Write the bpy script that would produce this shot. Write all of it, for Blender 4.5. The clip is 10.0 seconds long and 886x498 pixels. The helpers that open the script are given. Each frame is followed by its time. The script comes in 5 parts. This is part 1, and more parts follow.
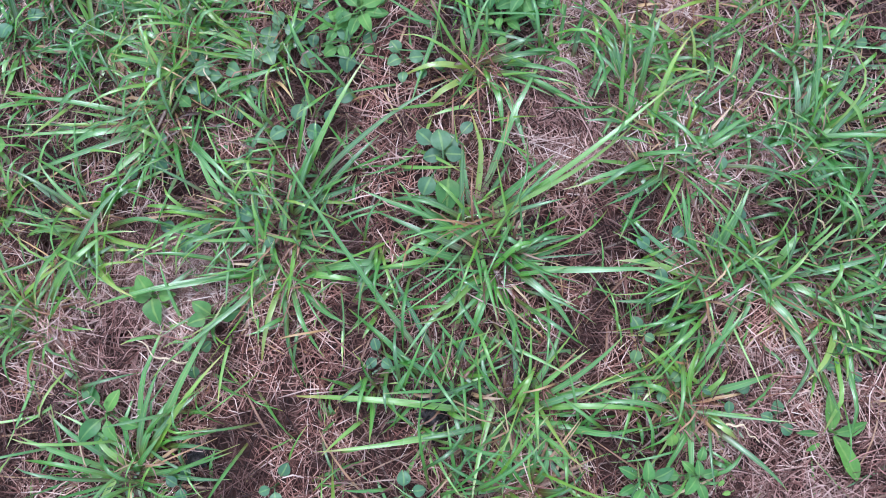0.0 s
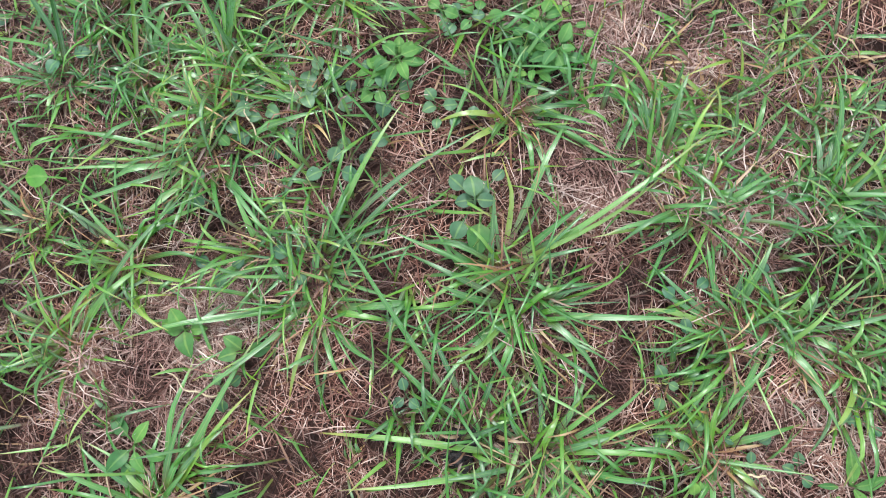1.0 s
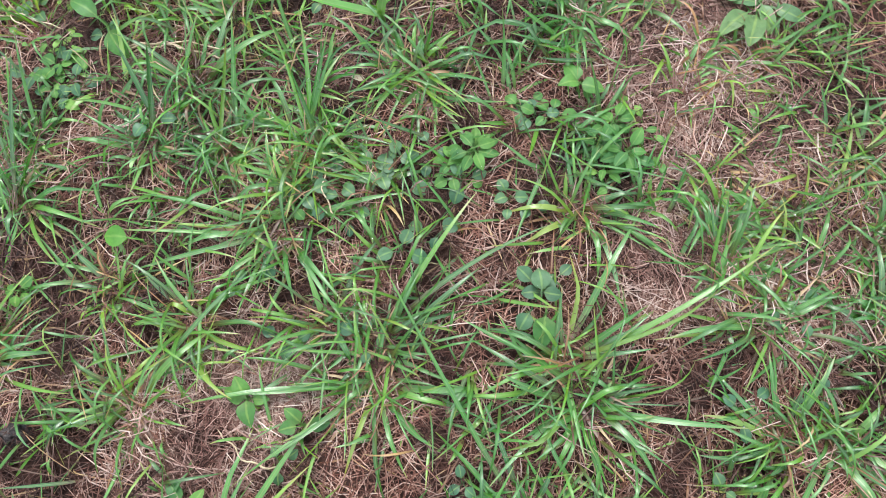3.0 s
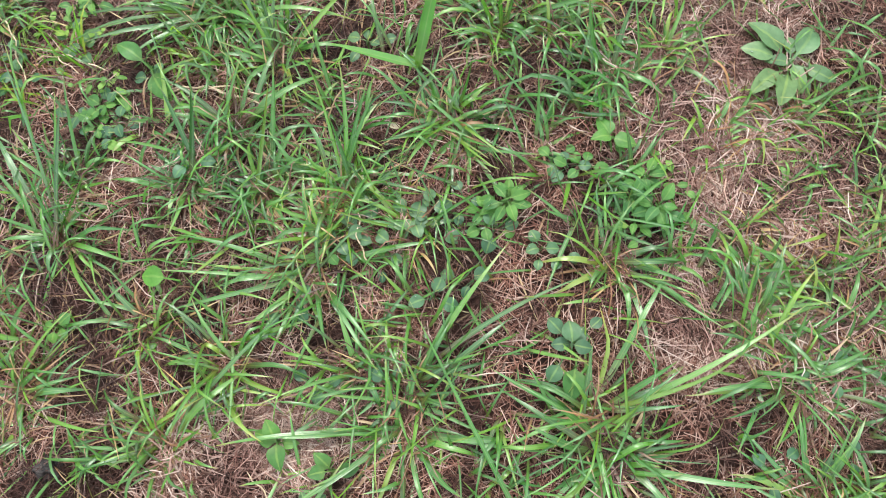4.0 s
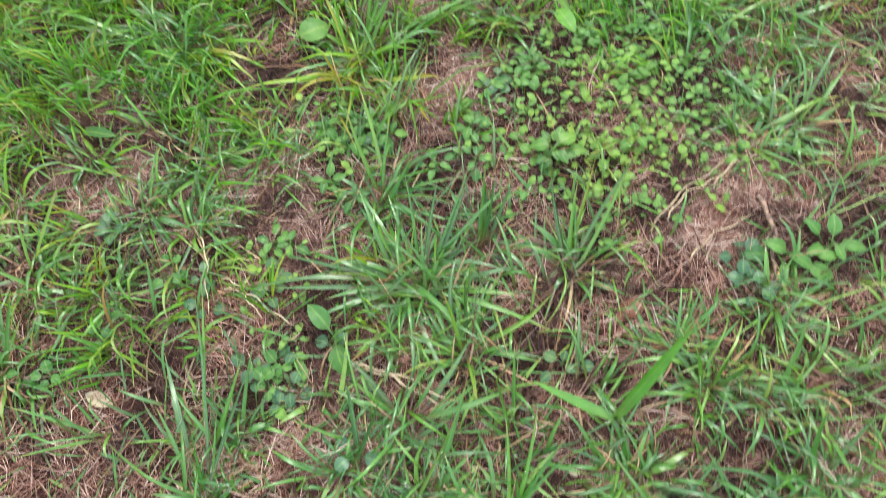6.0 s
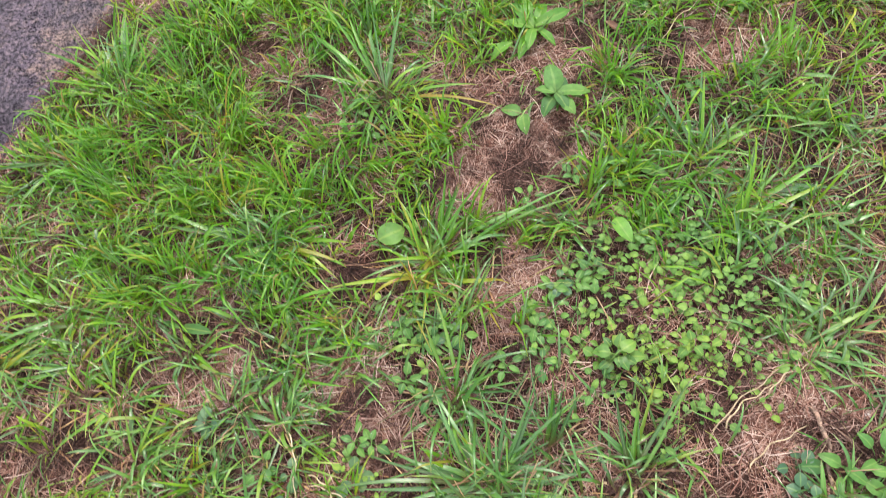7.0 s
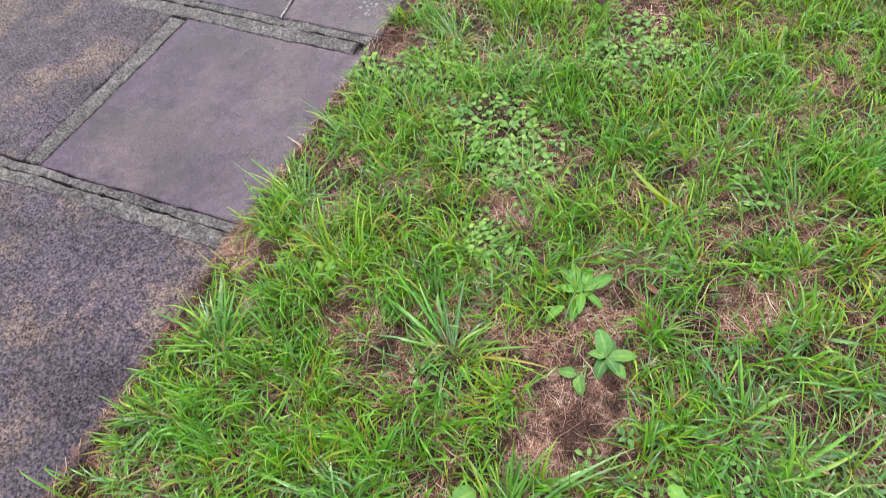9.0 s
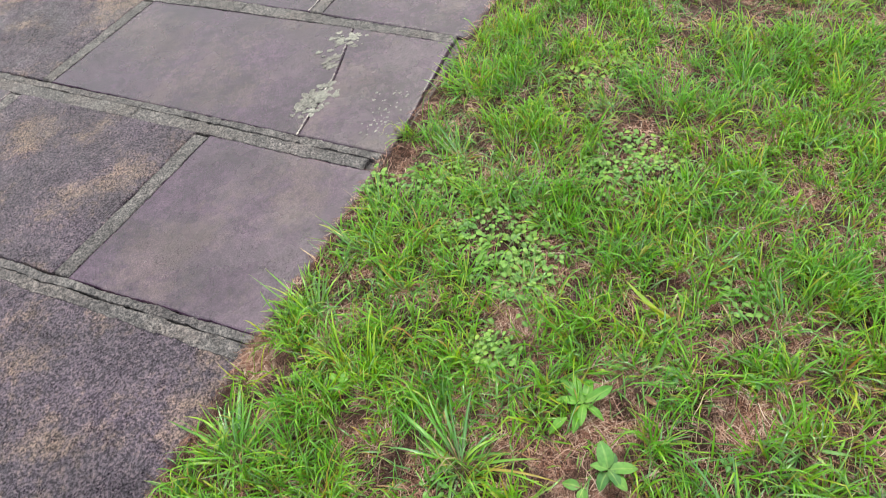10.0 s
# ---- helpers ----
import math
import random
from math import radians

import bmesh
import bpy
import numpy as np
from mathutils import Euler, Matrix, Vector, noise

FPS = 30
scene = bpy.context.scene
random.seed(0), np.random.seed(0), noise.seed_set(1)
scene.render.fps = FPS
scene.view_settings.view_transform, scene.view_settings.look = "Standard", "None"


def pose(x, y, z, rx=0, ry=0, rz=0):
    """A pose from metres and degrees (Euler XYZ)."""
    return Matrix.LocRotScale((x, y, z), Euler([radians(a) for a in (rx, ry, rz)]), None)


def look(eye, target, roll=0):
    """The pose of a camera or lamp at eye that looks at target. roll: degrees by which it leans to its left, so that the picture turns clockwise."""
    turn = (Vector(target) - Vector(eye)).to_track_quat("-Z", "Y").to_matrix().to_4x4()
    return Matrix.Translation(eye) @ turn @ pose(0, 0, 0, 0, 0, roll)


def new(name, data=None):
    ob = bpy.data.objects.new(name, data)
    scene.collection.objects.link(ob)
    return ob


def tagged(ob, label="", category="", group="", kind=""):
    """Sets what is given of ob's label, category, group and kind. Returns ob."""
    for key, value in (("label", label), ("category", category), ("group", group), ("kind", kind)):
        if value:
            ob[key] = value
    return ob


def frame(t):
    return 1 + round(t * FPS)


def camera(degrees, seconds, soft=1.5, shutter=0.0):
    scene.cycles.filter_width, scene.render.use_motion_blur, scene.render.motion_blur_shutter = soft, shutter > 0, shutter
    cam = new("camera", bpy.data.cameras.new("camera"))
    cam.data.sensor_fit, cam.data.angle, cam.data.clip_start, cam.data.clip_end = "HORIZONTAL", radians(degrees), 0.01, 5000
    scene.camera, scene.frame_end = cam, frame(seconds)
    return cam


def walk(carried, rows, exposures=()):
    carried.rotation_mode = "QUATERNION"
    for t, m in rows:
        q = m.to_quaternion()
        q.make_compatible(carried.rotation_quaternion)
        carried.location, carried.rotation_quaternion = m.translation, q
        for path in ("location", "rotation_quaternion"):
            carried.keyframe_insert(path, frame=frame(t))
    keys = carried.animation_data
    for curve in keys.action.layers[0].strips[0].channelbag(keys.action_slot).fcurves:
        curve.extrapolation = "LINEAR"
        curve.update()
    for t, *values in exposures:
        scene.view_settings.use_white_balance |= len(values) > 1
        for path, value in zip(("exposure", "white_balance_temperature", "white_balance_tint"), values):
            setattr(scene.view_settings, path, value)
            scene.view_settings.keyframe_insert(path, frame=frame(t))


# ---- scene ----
cam = camera(65.42, 10.0, soft=0.8, shutter=0.3)
walk(cam, [
    (0.0, look((-0.0673, 0.4462, 0.6568), (-0.0401, 0.5832, -0.3334), -30.214)),
    (0.5, look((-0.0770, 0.4568, 0.6640), (-0.0301, 0.6129, -0.3226), -24.226)),
    (1.0, look((-0.0835, 0.4732, 0.6762), (-0.0254, 0.6409, -0.3079), -20.645)),
    (1.5, look((-0.0880, 0.4910, 0.6864), (-0.0153, 0.6787, -0.2932), -17.355)),
    (2.0, look((-0.0944, 0.5082, 0.6874), (-0.0094, 0.7064, -0.2891), -14.429)),
    (2.5, look((-0.1030, 0.5223, 0.6983), (-0.0121, 0.7321, -0.2752), -13.064)),
    (3.8, look((-0.1190, 0.5676, 0.7102), (-0.0157, 0.8162, -0.2529), -11.762)),
    (4.0, look((-0.1168, 0.5730, 0.7208), (-0.0142, 0.8299, -0.2402), -12.179)),
    (4.5, look((-0.1288, 0.6168, 0.7307), (-0.0315, 0.8873, -0.2272), -12.782)),
    (5.0, look((-0.1481, 0.7049, 0.7461), (-0.0642, 0.9624, -0.2166), -13.545)),
    (5.5, look((-0.1348, 0.8239, 0.7635), (-0.0762, 1.0956, -0.1970), -15.205)),
    (6.0, look((-0.0913, 0.9382, 0.7807), (-0.0459, 1.2617, -0.1644), -11.802)),
    (6.2, look((-0.0775, 0.9750, 0.8093), (-0.0608, 1.3313, -0.1249), -16.049)),
    (7.3, look((-0.0941, 1.1197, 0.9563), (-0.0508, 1.5474, 0.0534), -14.614)),
    (7.5, look((-0.0982, 1.1359, 0.9782), (-0.0546, 1.5769, 0.0817), -15.449)),
    (8.0, look((-0.0962, 1.1736, 1.0273), (-0.0429, 1.6539, 0.1518), -15.008)),
    (8.5, look((-0.0872, 1.2163, 1.0953), (-0.0264, 1.7383, 0.2445), -14.302)),
    (9.0, look((-0.0872, 1.2315, 1.1543), (-0.0237, 1.8016, 0.3352), -13.941)),
    (9.5, look((-0.0827, 1.2396, 1.2198), (-0.0076, 1.8567, 0.4365), -13.893)),
    (10.0, look((-0.0692, 1.2396, 1.2720), (0.0222, 1.8910, 0.5188), -13.240)),
], exposures=[
    (0.0, 0.54, 5300, 11), (0.7, 0.59, 5450, 9), (1.0, 0.58, 6100, 1), (1.4, 0.61, 7300, -5), (2.0, 0.66, 6950, -5),
    (2.6, 0.6, 6000, 3), (3.4, 0.62, 6550, 1), (4.4, 0.64, 6500, 1), (5.1, 0.67, 6200, 1), (5.5, 0.72, 6800, 1), (6.0, 0.67, 6500, 1),
    (7.0, 0.69, 6950, 8), (7.6, 0.72, 6850, 9), (8.1, 0.71, 6450, 5), (8.6, 0.77, 6550, 5), (9.4, 0.76, 7150, -3), (10.0, 0.75, 7250, -3),
])

# ---- light: a bright overcast sky with a very wide, weak sun ----
SUN_EL, SUN_AZ = radians(58), radians(25)
world = bpy.data.worlds.new("overcast_sky")
scene.world = world
world.use_nodes = True
wn, wl = world.node_tree.nodes, world.node_tree.links
wn.clear()
w_out = wn.new("ShaderNodeOutputWorld")
w_bg = wn.new("ShaderNodeBackground")
w_sky = wn.new("ShaderNodeTexSky")
w_sky.sky_type = "NISHITA"
w_sky.sun_disc = False
w_sky.sun_elevation, w_sky.sun_rotation = SUN_EL, SUN_AZ
w_sky.dust_density, w_sky.air_density = 4.0, 1.0
w_mix = wn.new("ShaderNodeMixRGB")
w_mix.inputs["Fac"].default_value = 0.72
w_mix.inputs["Color2"].default_value = (8.6, 9.0, 9.6, 1)
w_bg.inputs["Strength"].default_value = 0.15
# an overcast sky is brighter overhead than near the horizon
w_pos, w_sep = wn.new("ShaderNodeTexCoord"), wn.new("ShaderNodeSeparateXYZ")
w_ramp, w_mul = wn.new("ShaderNodeMapRange"), wn.new("ShaderNodeMixRGB")
w_ramp.inputs["To Min"].default_value, w_ramp.inputs["To Max"].default_value = 0.36, 1.62
w_mul.blend_type, w_mul.inputs["Fac"].default_value = "MULTIPLY", 1.0
wl.new(w_pos.outputs["Generated"], w_sep.inputs[0])
wl.new(w_sep.outputs["Z"], w_ramp.inputs["Value"])
wl.new(w_sky.outputs["Color"], w_mix.inputs["Color1"])
wl.new(w_mix.outputs["Color"], w_mul.inputs["Color1"])
wl.new(w_ramp.outputs["Result"], w_mul.inputs["Color2"])
wl.new(w_mul.outputs["Color"], w_bg.inputs["Color"])
wl.new(w_bg.outputs["Background"], w_out.inputs["Surface"])
sun = new("sun", bpy.data.lights.new("sun", "SUN"))
sun.data.energy, sun.data.angle, sun.data.color = 1.5, radians(22), (1.0, 0.97, 0.92)
sun.matrix_world = look((math.sin(SUN_AZ) * math.cos(SUN_EL) * 9, math.cos(SUN_AZ) * math.cos(SUN_EL) * 9, math.sin(SUN_EL) * 9), (0, 0, 0))


# ---- materials ----
def material(name):
    m = bpy.data.materials.new(name)
    m.use_nodes = True
    return m, m.node_tree.nodes, m.node_tree.links, m.node_tree.nodes["Principled BSDF"]


def ramp(nt, links, source, stops):
    r = nt.new("ShaderNodeValToRGB")
    while len(r.color_ramp.elements) < len(stops):
        r.color_ramp.elements.new(0.5)
    for e, (p, c) in zip(r.color_ramp.elements, stops):
        e.position, e.color = p, (*c, 1)
    links.new(source, r.inputs["Fac"])
    return r.outputs["Color"]


def noise_tex(nt, links, coords, scale, detail=4.0, rough=0.6):
    n = nt.new("ShaderNodeTexNoise")
    n.inputs["Scale"].default_value, n.inputs["Detail"].default_value = scale, detail
    n.inputs["Roughness"].default_value = rough
    links.new(coords, n.inputs["Vector"])
    return n.outputs["Fac"]


def mix(nt, links, kind, fac, a, b):
    n = nt.new("ShaderNodeMixRGB")
    n.blend_type = kind
    for key, v in (("Fac", fac), ("Color1", a), ("Color2", b)):
        if isinstance(v, (int, float)):
            n.inputs[key].default_value = v if key == "Fac" else (v, v, v, 1)
        elif isinstance(v, tuple):
            n.inputs[key].default_value = (*v, 1)
        else:
            links.new(v, n.inputs[key])
    return n.outputs["Color"]


def maths(nt, links, op, a, b=0.0):
    n = nt.new("ShaderNodeMath")
    n.operation = op
    for key, v in ((0, a), (1, b)):
        if isinstance(v, (int, float)):
            n.inputs[key].default_value = v
        else:
            links.new(v, n.inputs[key])
    return n.outputs[0]


def bump(nt, links, bsdf, height, strength, distance=0.002):
    b = nt.new("ShaderNodeBump")
    b.inputs["Strength"].default_value, b.inputs["Distance"].default_value = strength, distance
    links.new(height, b.inputs["Height"])
    links.new(b.outputs["Normal"], bsdf.inputs["Normal"])


def plant_material(name, stops, base, tip, single, rough=0.31, through_light=0.28, veins=24.0, mottle=45.0, relief=0.12, wet_film=0.42, rib_tone=(0.24, 0.36, 0.10)):
    """A leaf: colour differs from leaf to leaf, runs from base to tip, and has a midrib and veins. single: leaves are objects of their own."""
    m, nt, ln, bsdf = material(name)
    if single:
        rnd = nt.new("ShaderNodeObjectInfo").outputs["Random"]
    else:
        rnd = nt.new("ShaderNodeNewGeometry").outputs["Random Per Island"]
    uv = nt.new("ShaderNodeUVMap").outputs["UV"]
    sep = nt.new("ShaderNodeSeparateXYZ")
    ln.new(uv, sep.inputs[0])
    col = ramp(nt, ln, rnd, stops)
    # base sheath and dry tip
    end_jitter = maths(nt, ln, "MULTIPLY", rnd, 0.18)
    t_base = maths(nt, ln, "SUBTRACT", maths(nt, ln, "ADD", sep.outputs["Y"], end_jitter), 0.02)
    fac_base = ramp(nt, ln, t_base, [(0.0, (0.95, 0.95, 0.95)), (0.40, (0, 0, 0))])
    col = mix(nt, ln, "MIX", fac_base, col, base)
    fac_tip = ramp(nt, ln, maths(nt, ln, "ADD", sep.outputs["Y"], end_jitter), [(0.92, (0, 0, 0)), (1.0, (0.55, 0.55, 0.55))])
    col = mix(nt, ln, "MIX", fac_tip, col, tip)
    # midrib
    off = maths(nt, ln, "ABSOLUTE", maths(nt, ln, "SUBTRACT", sep.outputs["X"], 0.5))
    rib = ramp(nt, ln, off, [(0.03, (0.35, 0.35, 0.35)), (0.09, (0, 0, 0))])
    col = mix(nt, ln, "MIX", rib, col, rib_tone)
    geo = nt.new("ShaderNodeNewGeometry").outputs["Position"]
    blot = noise_tex(nt, ln, geo, mottle, 3.0)
    col = mix(nt, ln, "MULTIPLY", 0.55, col, ramp(nt, ln, blot, [(0.3, (0.62, 0.66, 0.6)), (0.7, (1.2, 1.15, 1.1))]))
    sward = noise_tex(nt, ln, geo, 4.5, 2.0)
    col = mix(nt, ln, "MULTIPLY", 1.0, col, ramp(nt, ln, sward, [(0.36, (0.80, 0.93, 0.95)), (0.5, (1.0, 1.0, 0.95)), (0.64, (1.22, 1.08, 0.82))]))
    ln.new(col, bsdf.inputs["Base Color"])
    wet = noise_tex(nt, ln, geo, 18.0, 2.0)
    ln.new(ramp(nt, ln, wet, [(0.35, (rough - 0.08,) * 3), (0.65, (rough + 0.16,) * 3)]), bsdf.inputs["Roughness"])
    bsdf.inputs["Specular IOR Level"].default_value = 0.4 + wet_film
    bsdf.inputs["Coat Weight"].default_value = wet_film
    bsdf.inputs["Coat Roughness"].default_value = 0.17
    wave = maths(nt, ln, "SINE", maths(nt, ln, "MULTIPLY", sep.outputs["X"], veins))
    bump(nt, ln, bsdf, wave, relief, 0.0006)
    trans = nt.new("ShaderNodeBsdfTranslucent")
    ln.new(mix(nt, ln, "MULTIPLY", 1.0, col, (1.35, 1.5, 0.6)), trans.inputs["Color"])
    both = nt.new("ShaderNodeMixShader")
    both.inputs["Fac"].default_value = through_light
    ln.new(bsdf.outputs["BSDF"], both.inputs[1])
    ln.new(trans.outputs["BSDF"], both.inputs[2])
    ln.new(both.outputs["Shader"], nt["Material Output"].inputs["Surface"])
    return m


GREEN = [(0.0, (0.030, 0.100, 0.016)), (0.2, (0.062, 0.17, 0.044)), (0.42, (0.056, 0.19, 0.022)), (0.62, (0.082, 0.225, 0.046)), (0.8, (0.105, 0.265, 0.026)), (0.94, (0.155, 0.30, 0.036)), (1.0, (0.22, 0.31, 0.06))]
LAWN_GREEN = [(0.0, (0.040, 0.130, 0.008)), (0.2, (0.085, 0.235, 0.012)), (0.45, (0.100, 0.300, 0.012)), (0.7, (0.145, 0.360, 0.016)), (0.86, (0.220, 0.400, 0.020)), (0.95, (0.30, 0.33, 0.030)), (1.0, (0.25, 0.115, 0.040))]
DRY = [(0.0, (0.055, 0.019, 0.010)), (0.45, (0.16, 0.062, 0.030)), (0.8, (0.31, 0.17, 0.085)), (1.0, (0.44, 0.30, 0.16))]
LEAFY = [(0.0, (0.042, 0.13, 0.035)), (0.5, (0.072, 0.19, 0.042)), (1.0, (0.105, 0.235, 0.045))]
SHEATH, TIP = (0.135, 0.046, 0.022), (0.32, 0.26, 0.10)
grass_mat = plant_material("grass_blade", GREEN, SHEATH, TIP, True)
grass_stuff_mat = plant_material("grass_blade_fine", GREEN, SHEATH, TIP, False)
lawn_stuff_mat = plant_material("lawn_blade_fine", LAWN_GREEN, (0.16, 0.085, 0.028), (0.30, 0.29, 0.06), False, 0.36, 0.44, wet_film=0.26)
lawn_mat = plant_material("lawn_blade", LAWN_GREEN, (0.16, 0.085, 0.028), (0.30, 0.29, 0.06), True, 0.36, 0.40, wet_film=0.3)
dry_mat = plant_material("dry_grass_blade", DRY, (0.14, 0.06, 0.035), (0.4, 0.3, 0.18), True, 0.5, 0.15, rib_tone=(0.36, 0.24, 0.14))
dry_stuff_mat = plant_material("dry_grass_fine", DRY, (0.14, 0.06, 0.035), (0.4, 0.3, 0.18), False, 0.5, 0.15, rib_tone=(0.36, 0.24, 0.14))
leaf_mat = plant_material("broad_leaf", LEAFY, (0.09, 0.17, 0.05), (0.10, 0.2, 0.05), True, 0.48, 0.22, 18.0, 140.0, 0.05, 0.0)
leaf_dark_mat = plant_material("dull_broad_leaf", [(0.0, (0.035, 0.095, 0.05)), (1.0, (0.075, 0.16, 0.08))], (0.07, 0.12, 0.06), (0.08, 0.14, 0.07), True, 0.42, 0.15, 18.0, 140.0, 0.05, 0.0)
leaf_light_mat = plant_material("bright_broad_leaf", [(0.0, (0.070, 0.21, 0.028)), (1.0, (0.115, 0.275, 0.036))], (0.11, 0.24, 0.04), (0.12, 0.27, 0.04), True, 0.46, 0.25, 18.0, 140.0, 0.05, 0.0)
leaf_pale_mat = plant_material("pale_broad_leaf", [(0.0, (0.075, 0.16, 0.072)), (1.0, (0.12, 0.22, 0.10))], (0.10, 0.18, 0.08), (0.14, 0.24, 0.11), True, 0.4, 0.2, 18.0, 140.0, 0.05, 0.1)
leaf_stuff_mat = plant_material("small_leaves", [(0.0, (0.075, 0.18, 0.040)), (0.5, (0.125, 0.255, 0.052)), (1.0, (0.19, 0.32, 0.062))], (0.09, 0.17, 0.05), (0.10, 0.2, 0.05), False, 0.5, 0.22, 18.0, 140.0, 0.05, 0.0)


def litter_material(name, stops, low):
    m, nt, ln, bsdf = material(name)
    geo = nt.new("ShaderNodeNewGeometry")
    col = ramp(nt, ln, geo.outputs["Random Per Island"], stops)
    n = noise_tex(nt, ln, geo.outputs["Position"], 60.0)
    col = mix(nt, ln, "MULTIPLY", 0.6, col, ramp(nt, ln, n, [(0.3, (0.55, 0.5, 0.5)), (0.7, (1.15, 1.1, 1.05))]))
    # random dark patches: damp decayed litter, and shade under grass painted into the colour
    damp = noise_tex(nt, ln, geo.outputs["Position"], 11.0, 3.0)
    col = mix(nt, ln, "MULTIPLY", 1.0, col, ramp(nt, ln, damp, [(0.42, (low, low * 0.8, low * 0.78)), (0.55, (1.0, 0.97, 0.97)), (0.75, (1.25, 1.2, 1.15))]))
    ln.new(col, bsdf.inputs["Base Color"])
    bsdf.inputs["Roughness"].default_value = 0.5
    bsdf.inputs["Specular IOR Level"].default_value = 0.25
    return m


def soil_material():
    m, nt, ln, bsdf = material("damp_soil")
    pos = nt.new("ShaderNodeNewGeometry").outputs["Position"]
    big, mid, fine = noise_tex(nt, ln, pos, 4.0), noise_tex(nt, ln, pos, 38.0, 6.0), noise_tex(nt, ln, pos, 420.0, 3.0)
    col = ramp(nt, ln, mid, [(0.3, (0.010, 0.0045, 0.004)), (0.5, (0.032, 0.014, 0.011)), (0.72, (0.085, 0.044, 0.036))])
    col = mix(nt, ln, "MULTIPLY", 0.5, col, ramp(nt, ln, fine, [(0.3, (0.5, 0.45, 0.45)), (0.7, (1.3, 1.2, 1.15))]))
    col = mix(nt, ln, "MIX", ramp(nt, ln, big, [(0.45, (0, 0, 0)), (0.75, (0.2, 0.2, 0.2))]), col, (0.10, 0.06, 0.05))
    # thin grass over the soil farther off
    off = nt.new("ShaderNodeVectorMath")
    off.operation = "DISTANCE"
    ln.new(pos, off.inputs[0])
    off.inputs[1].default_value = (0.3, 1.8, 0.0)
    far = maths(nt, ln, "ADD", maths(nt, ln, "MULTIPLY", off.outputs["Value"], 0.1), maths(nt, ln, "MULTIPLY", noise_tex(nt, ln, pos, 3.0), 0.2))
    turf = ramp(nt, ln, fine, [(0.3, (0.05, 0.10, 0.02)), (0.7, (0.12, 0.20, 0.04))])
    col = mix(nt, ln, "MIX", ramp(nt, ln, far, [(0.33, (0, 0, 0)), (0.52, (0.85, 0.85, 0.85))]), col, turf)
    ln.new(col, bsdf.inputs["Base Color"])
    bsdf.inputs["Roughness"].default_value = 0.75
    bsdf.inputs["Specular IOR Level"].default_value = 0.2
    bump(nt, ln, bsdf, mix(nt, ln, "MIX", 0.5, mid, fine), 0.9, 0.006)
    return m


def stone_material(name, dark, mid_c, light, tan, speck, rough_lo, rough_hi, gloss=0.36, pits=0.6, clouds=42.0, grains=150.0, relief=1.0):
    """Weathered wet slab: mineral grains, tan weathering in broad patches and smooth damp patches."""
    m, nt, ln, bsdf = material(name)
    pos = nt.new("ShaderNodeNewGeometry").outputs["Position"]
    seed = nt.new("ShaderNodeObjectInfo").outputs["Random"]
    shift = nt.new("ShaderNodeVectorMath")
    shift.operation = "ADD"
    ln.new(pos, shift.inputs[0])
    ln.new(maths(nt, ln, "MULTIPLY", seed, 37.0), shift.inputs[1])
    p = shift.outputs[0]
    broad, cloud, grain = noise_tex(nt, ln, p, 3.6, 6.0, 0.6), noise_tex(nt, ln, p, clouds, 7.0, 0.75), noise_tex(nt, ln, p, grains, 4.0, 0.75)
    col = ramp(nt, ln, cloud, [(0.38, dark), (0.5, mid_c), (0.64, light)])
    patch = maths(nt, ln, "ADD", maths(nt, ln, "MULTIPLY", broad, 0.7), maths(nt, ln, "MULTIPLY", noise_tex(nt, ln, p, 48.0, 4.0, 0.7), 0.3))
    col = mix(nt, ln, "MIX", ramp(nt, ln, patch, [(0.5, (0, 0, 0)), (0.6, (tan,) * 3)]), col, (0.115, 0.080, 0.072))
    col = mix(nt, ln, "MULTIPLY", speck, col, ramp(nt, ln, grain, [(0.40, (0.22, 0.21, 0.25)), (0.5, (0.95, 0.93, 0.96)), (0.60, (2.0, 1.85, 1.75))]))
    col = mix(nt, ln, "MULTIPLY", 0.75, col, ramp(nt, ln, noise_tex(nt, ln, p, 4.2, 3.0, 0.55), [(0.36, (0.66, 0.62, 0.66)), (0.5, (1.0, 1.0, 1.0)), (0.64, (1.35, 1.32, 1.32))]))
    # small pits, gathered in patches; their inner shade is put into colour and shine
    cells = nt.new("ShaderNodeTexVoronoi")
    cells.inputs["Scale"].default_value = 150.0
    ln.new(p, cells.inputs["Vector"])
    pit = ramp(nt, ln, cells.outputs["Distance"], [(0.10, (1, 1, 1)), (0.42, (0, 0, 0))])
    pit = mix(nt, ln, "MULTIPLY", 1.0, pit, ramp(nt, ln, noise_tex(nt, ln, p, 14.0, 5.0, 0.7), [(0.44, (0, 0, 0)), (0.62, (pits,) * 3)]))
    col = mix(nt, ln, "MIX", pit, col, tuple(0.5 * c for c in dark))
    ln.new(col, bsdf.inputs["Base Color"])
    ln.new(ramp(nt, ln, noise_tex(nt, ln, p, 5.5, 3.0), [(0.35, (rough_lo,) * 3), (0.65, (rough_hi,) * 3)]), bsdf.inputs["Roughness"])
    shine = mix(nt, ln, "MULTIPLY", 0.9 * speck, ramp(nt, ln, pit, [(0.0, (gloss,) * 3), (0.6, (0.02, 0.02, 0.02))]), ramp(nt, ln, grain, [(0.40, (0.4, 0.4, 0.4)), (0.60, (1.5, 1.5, 1.5))]))
    ln.new(shine, bsdf.inputs["Specular IOR Level"])
    bump(nt, ln, bsdf, mix(nt, ln, "SUBTRACT", 0.6, mix(nt, ln, "MIX", 0.3, grain, cloud), pit), speck * relief, 0.007)
    return m


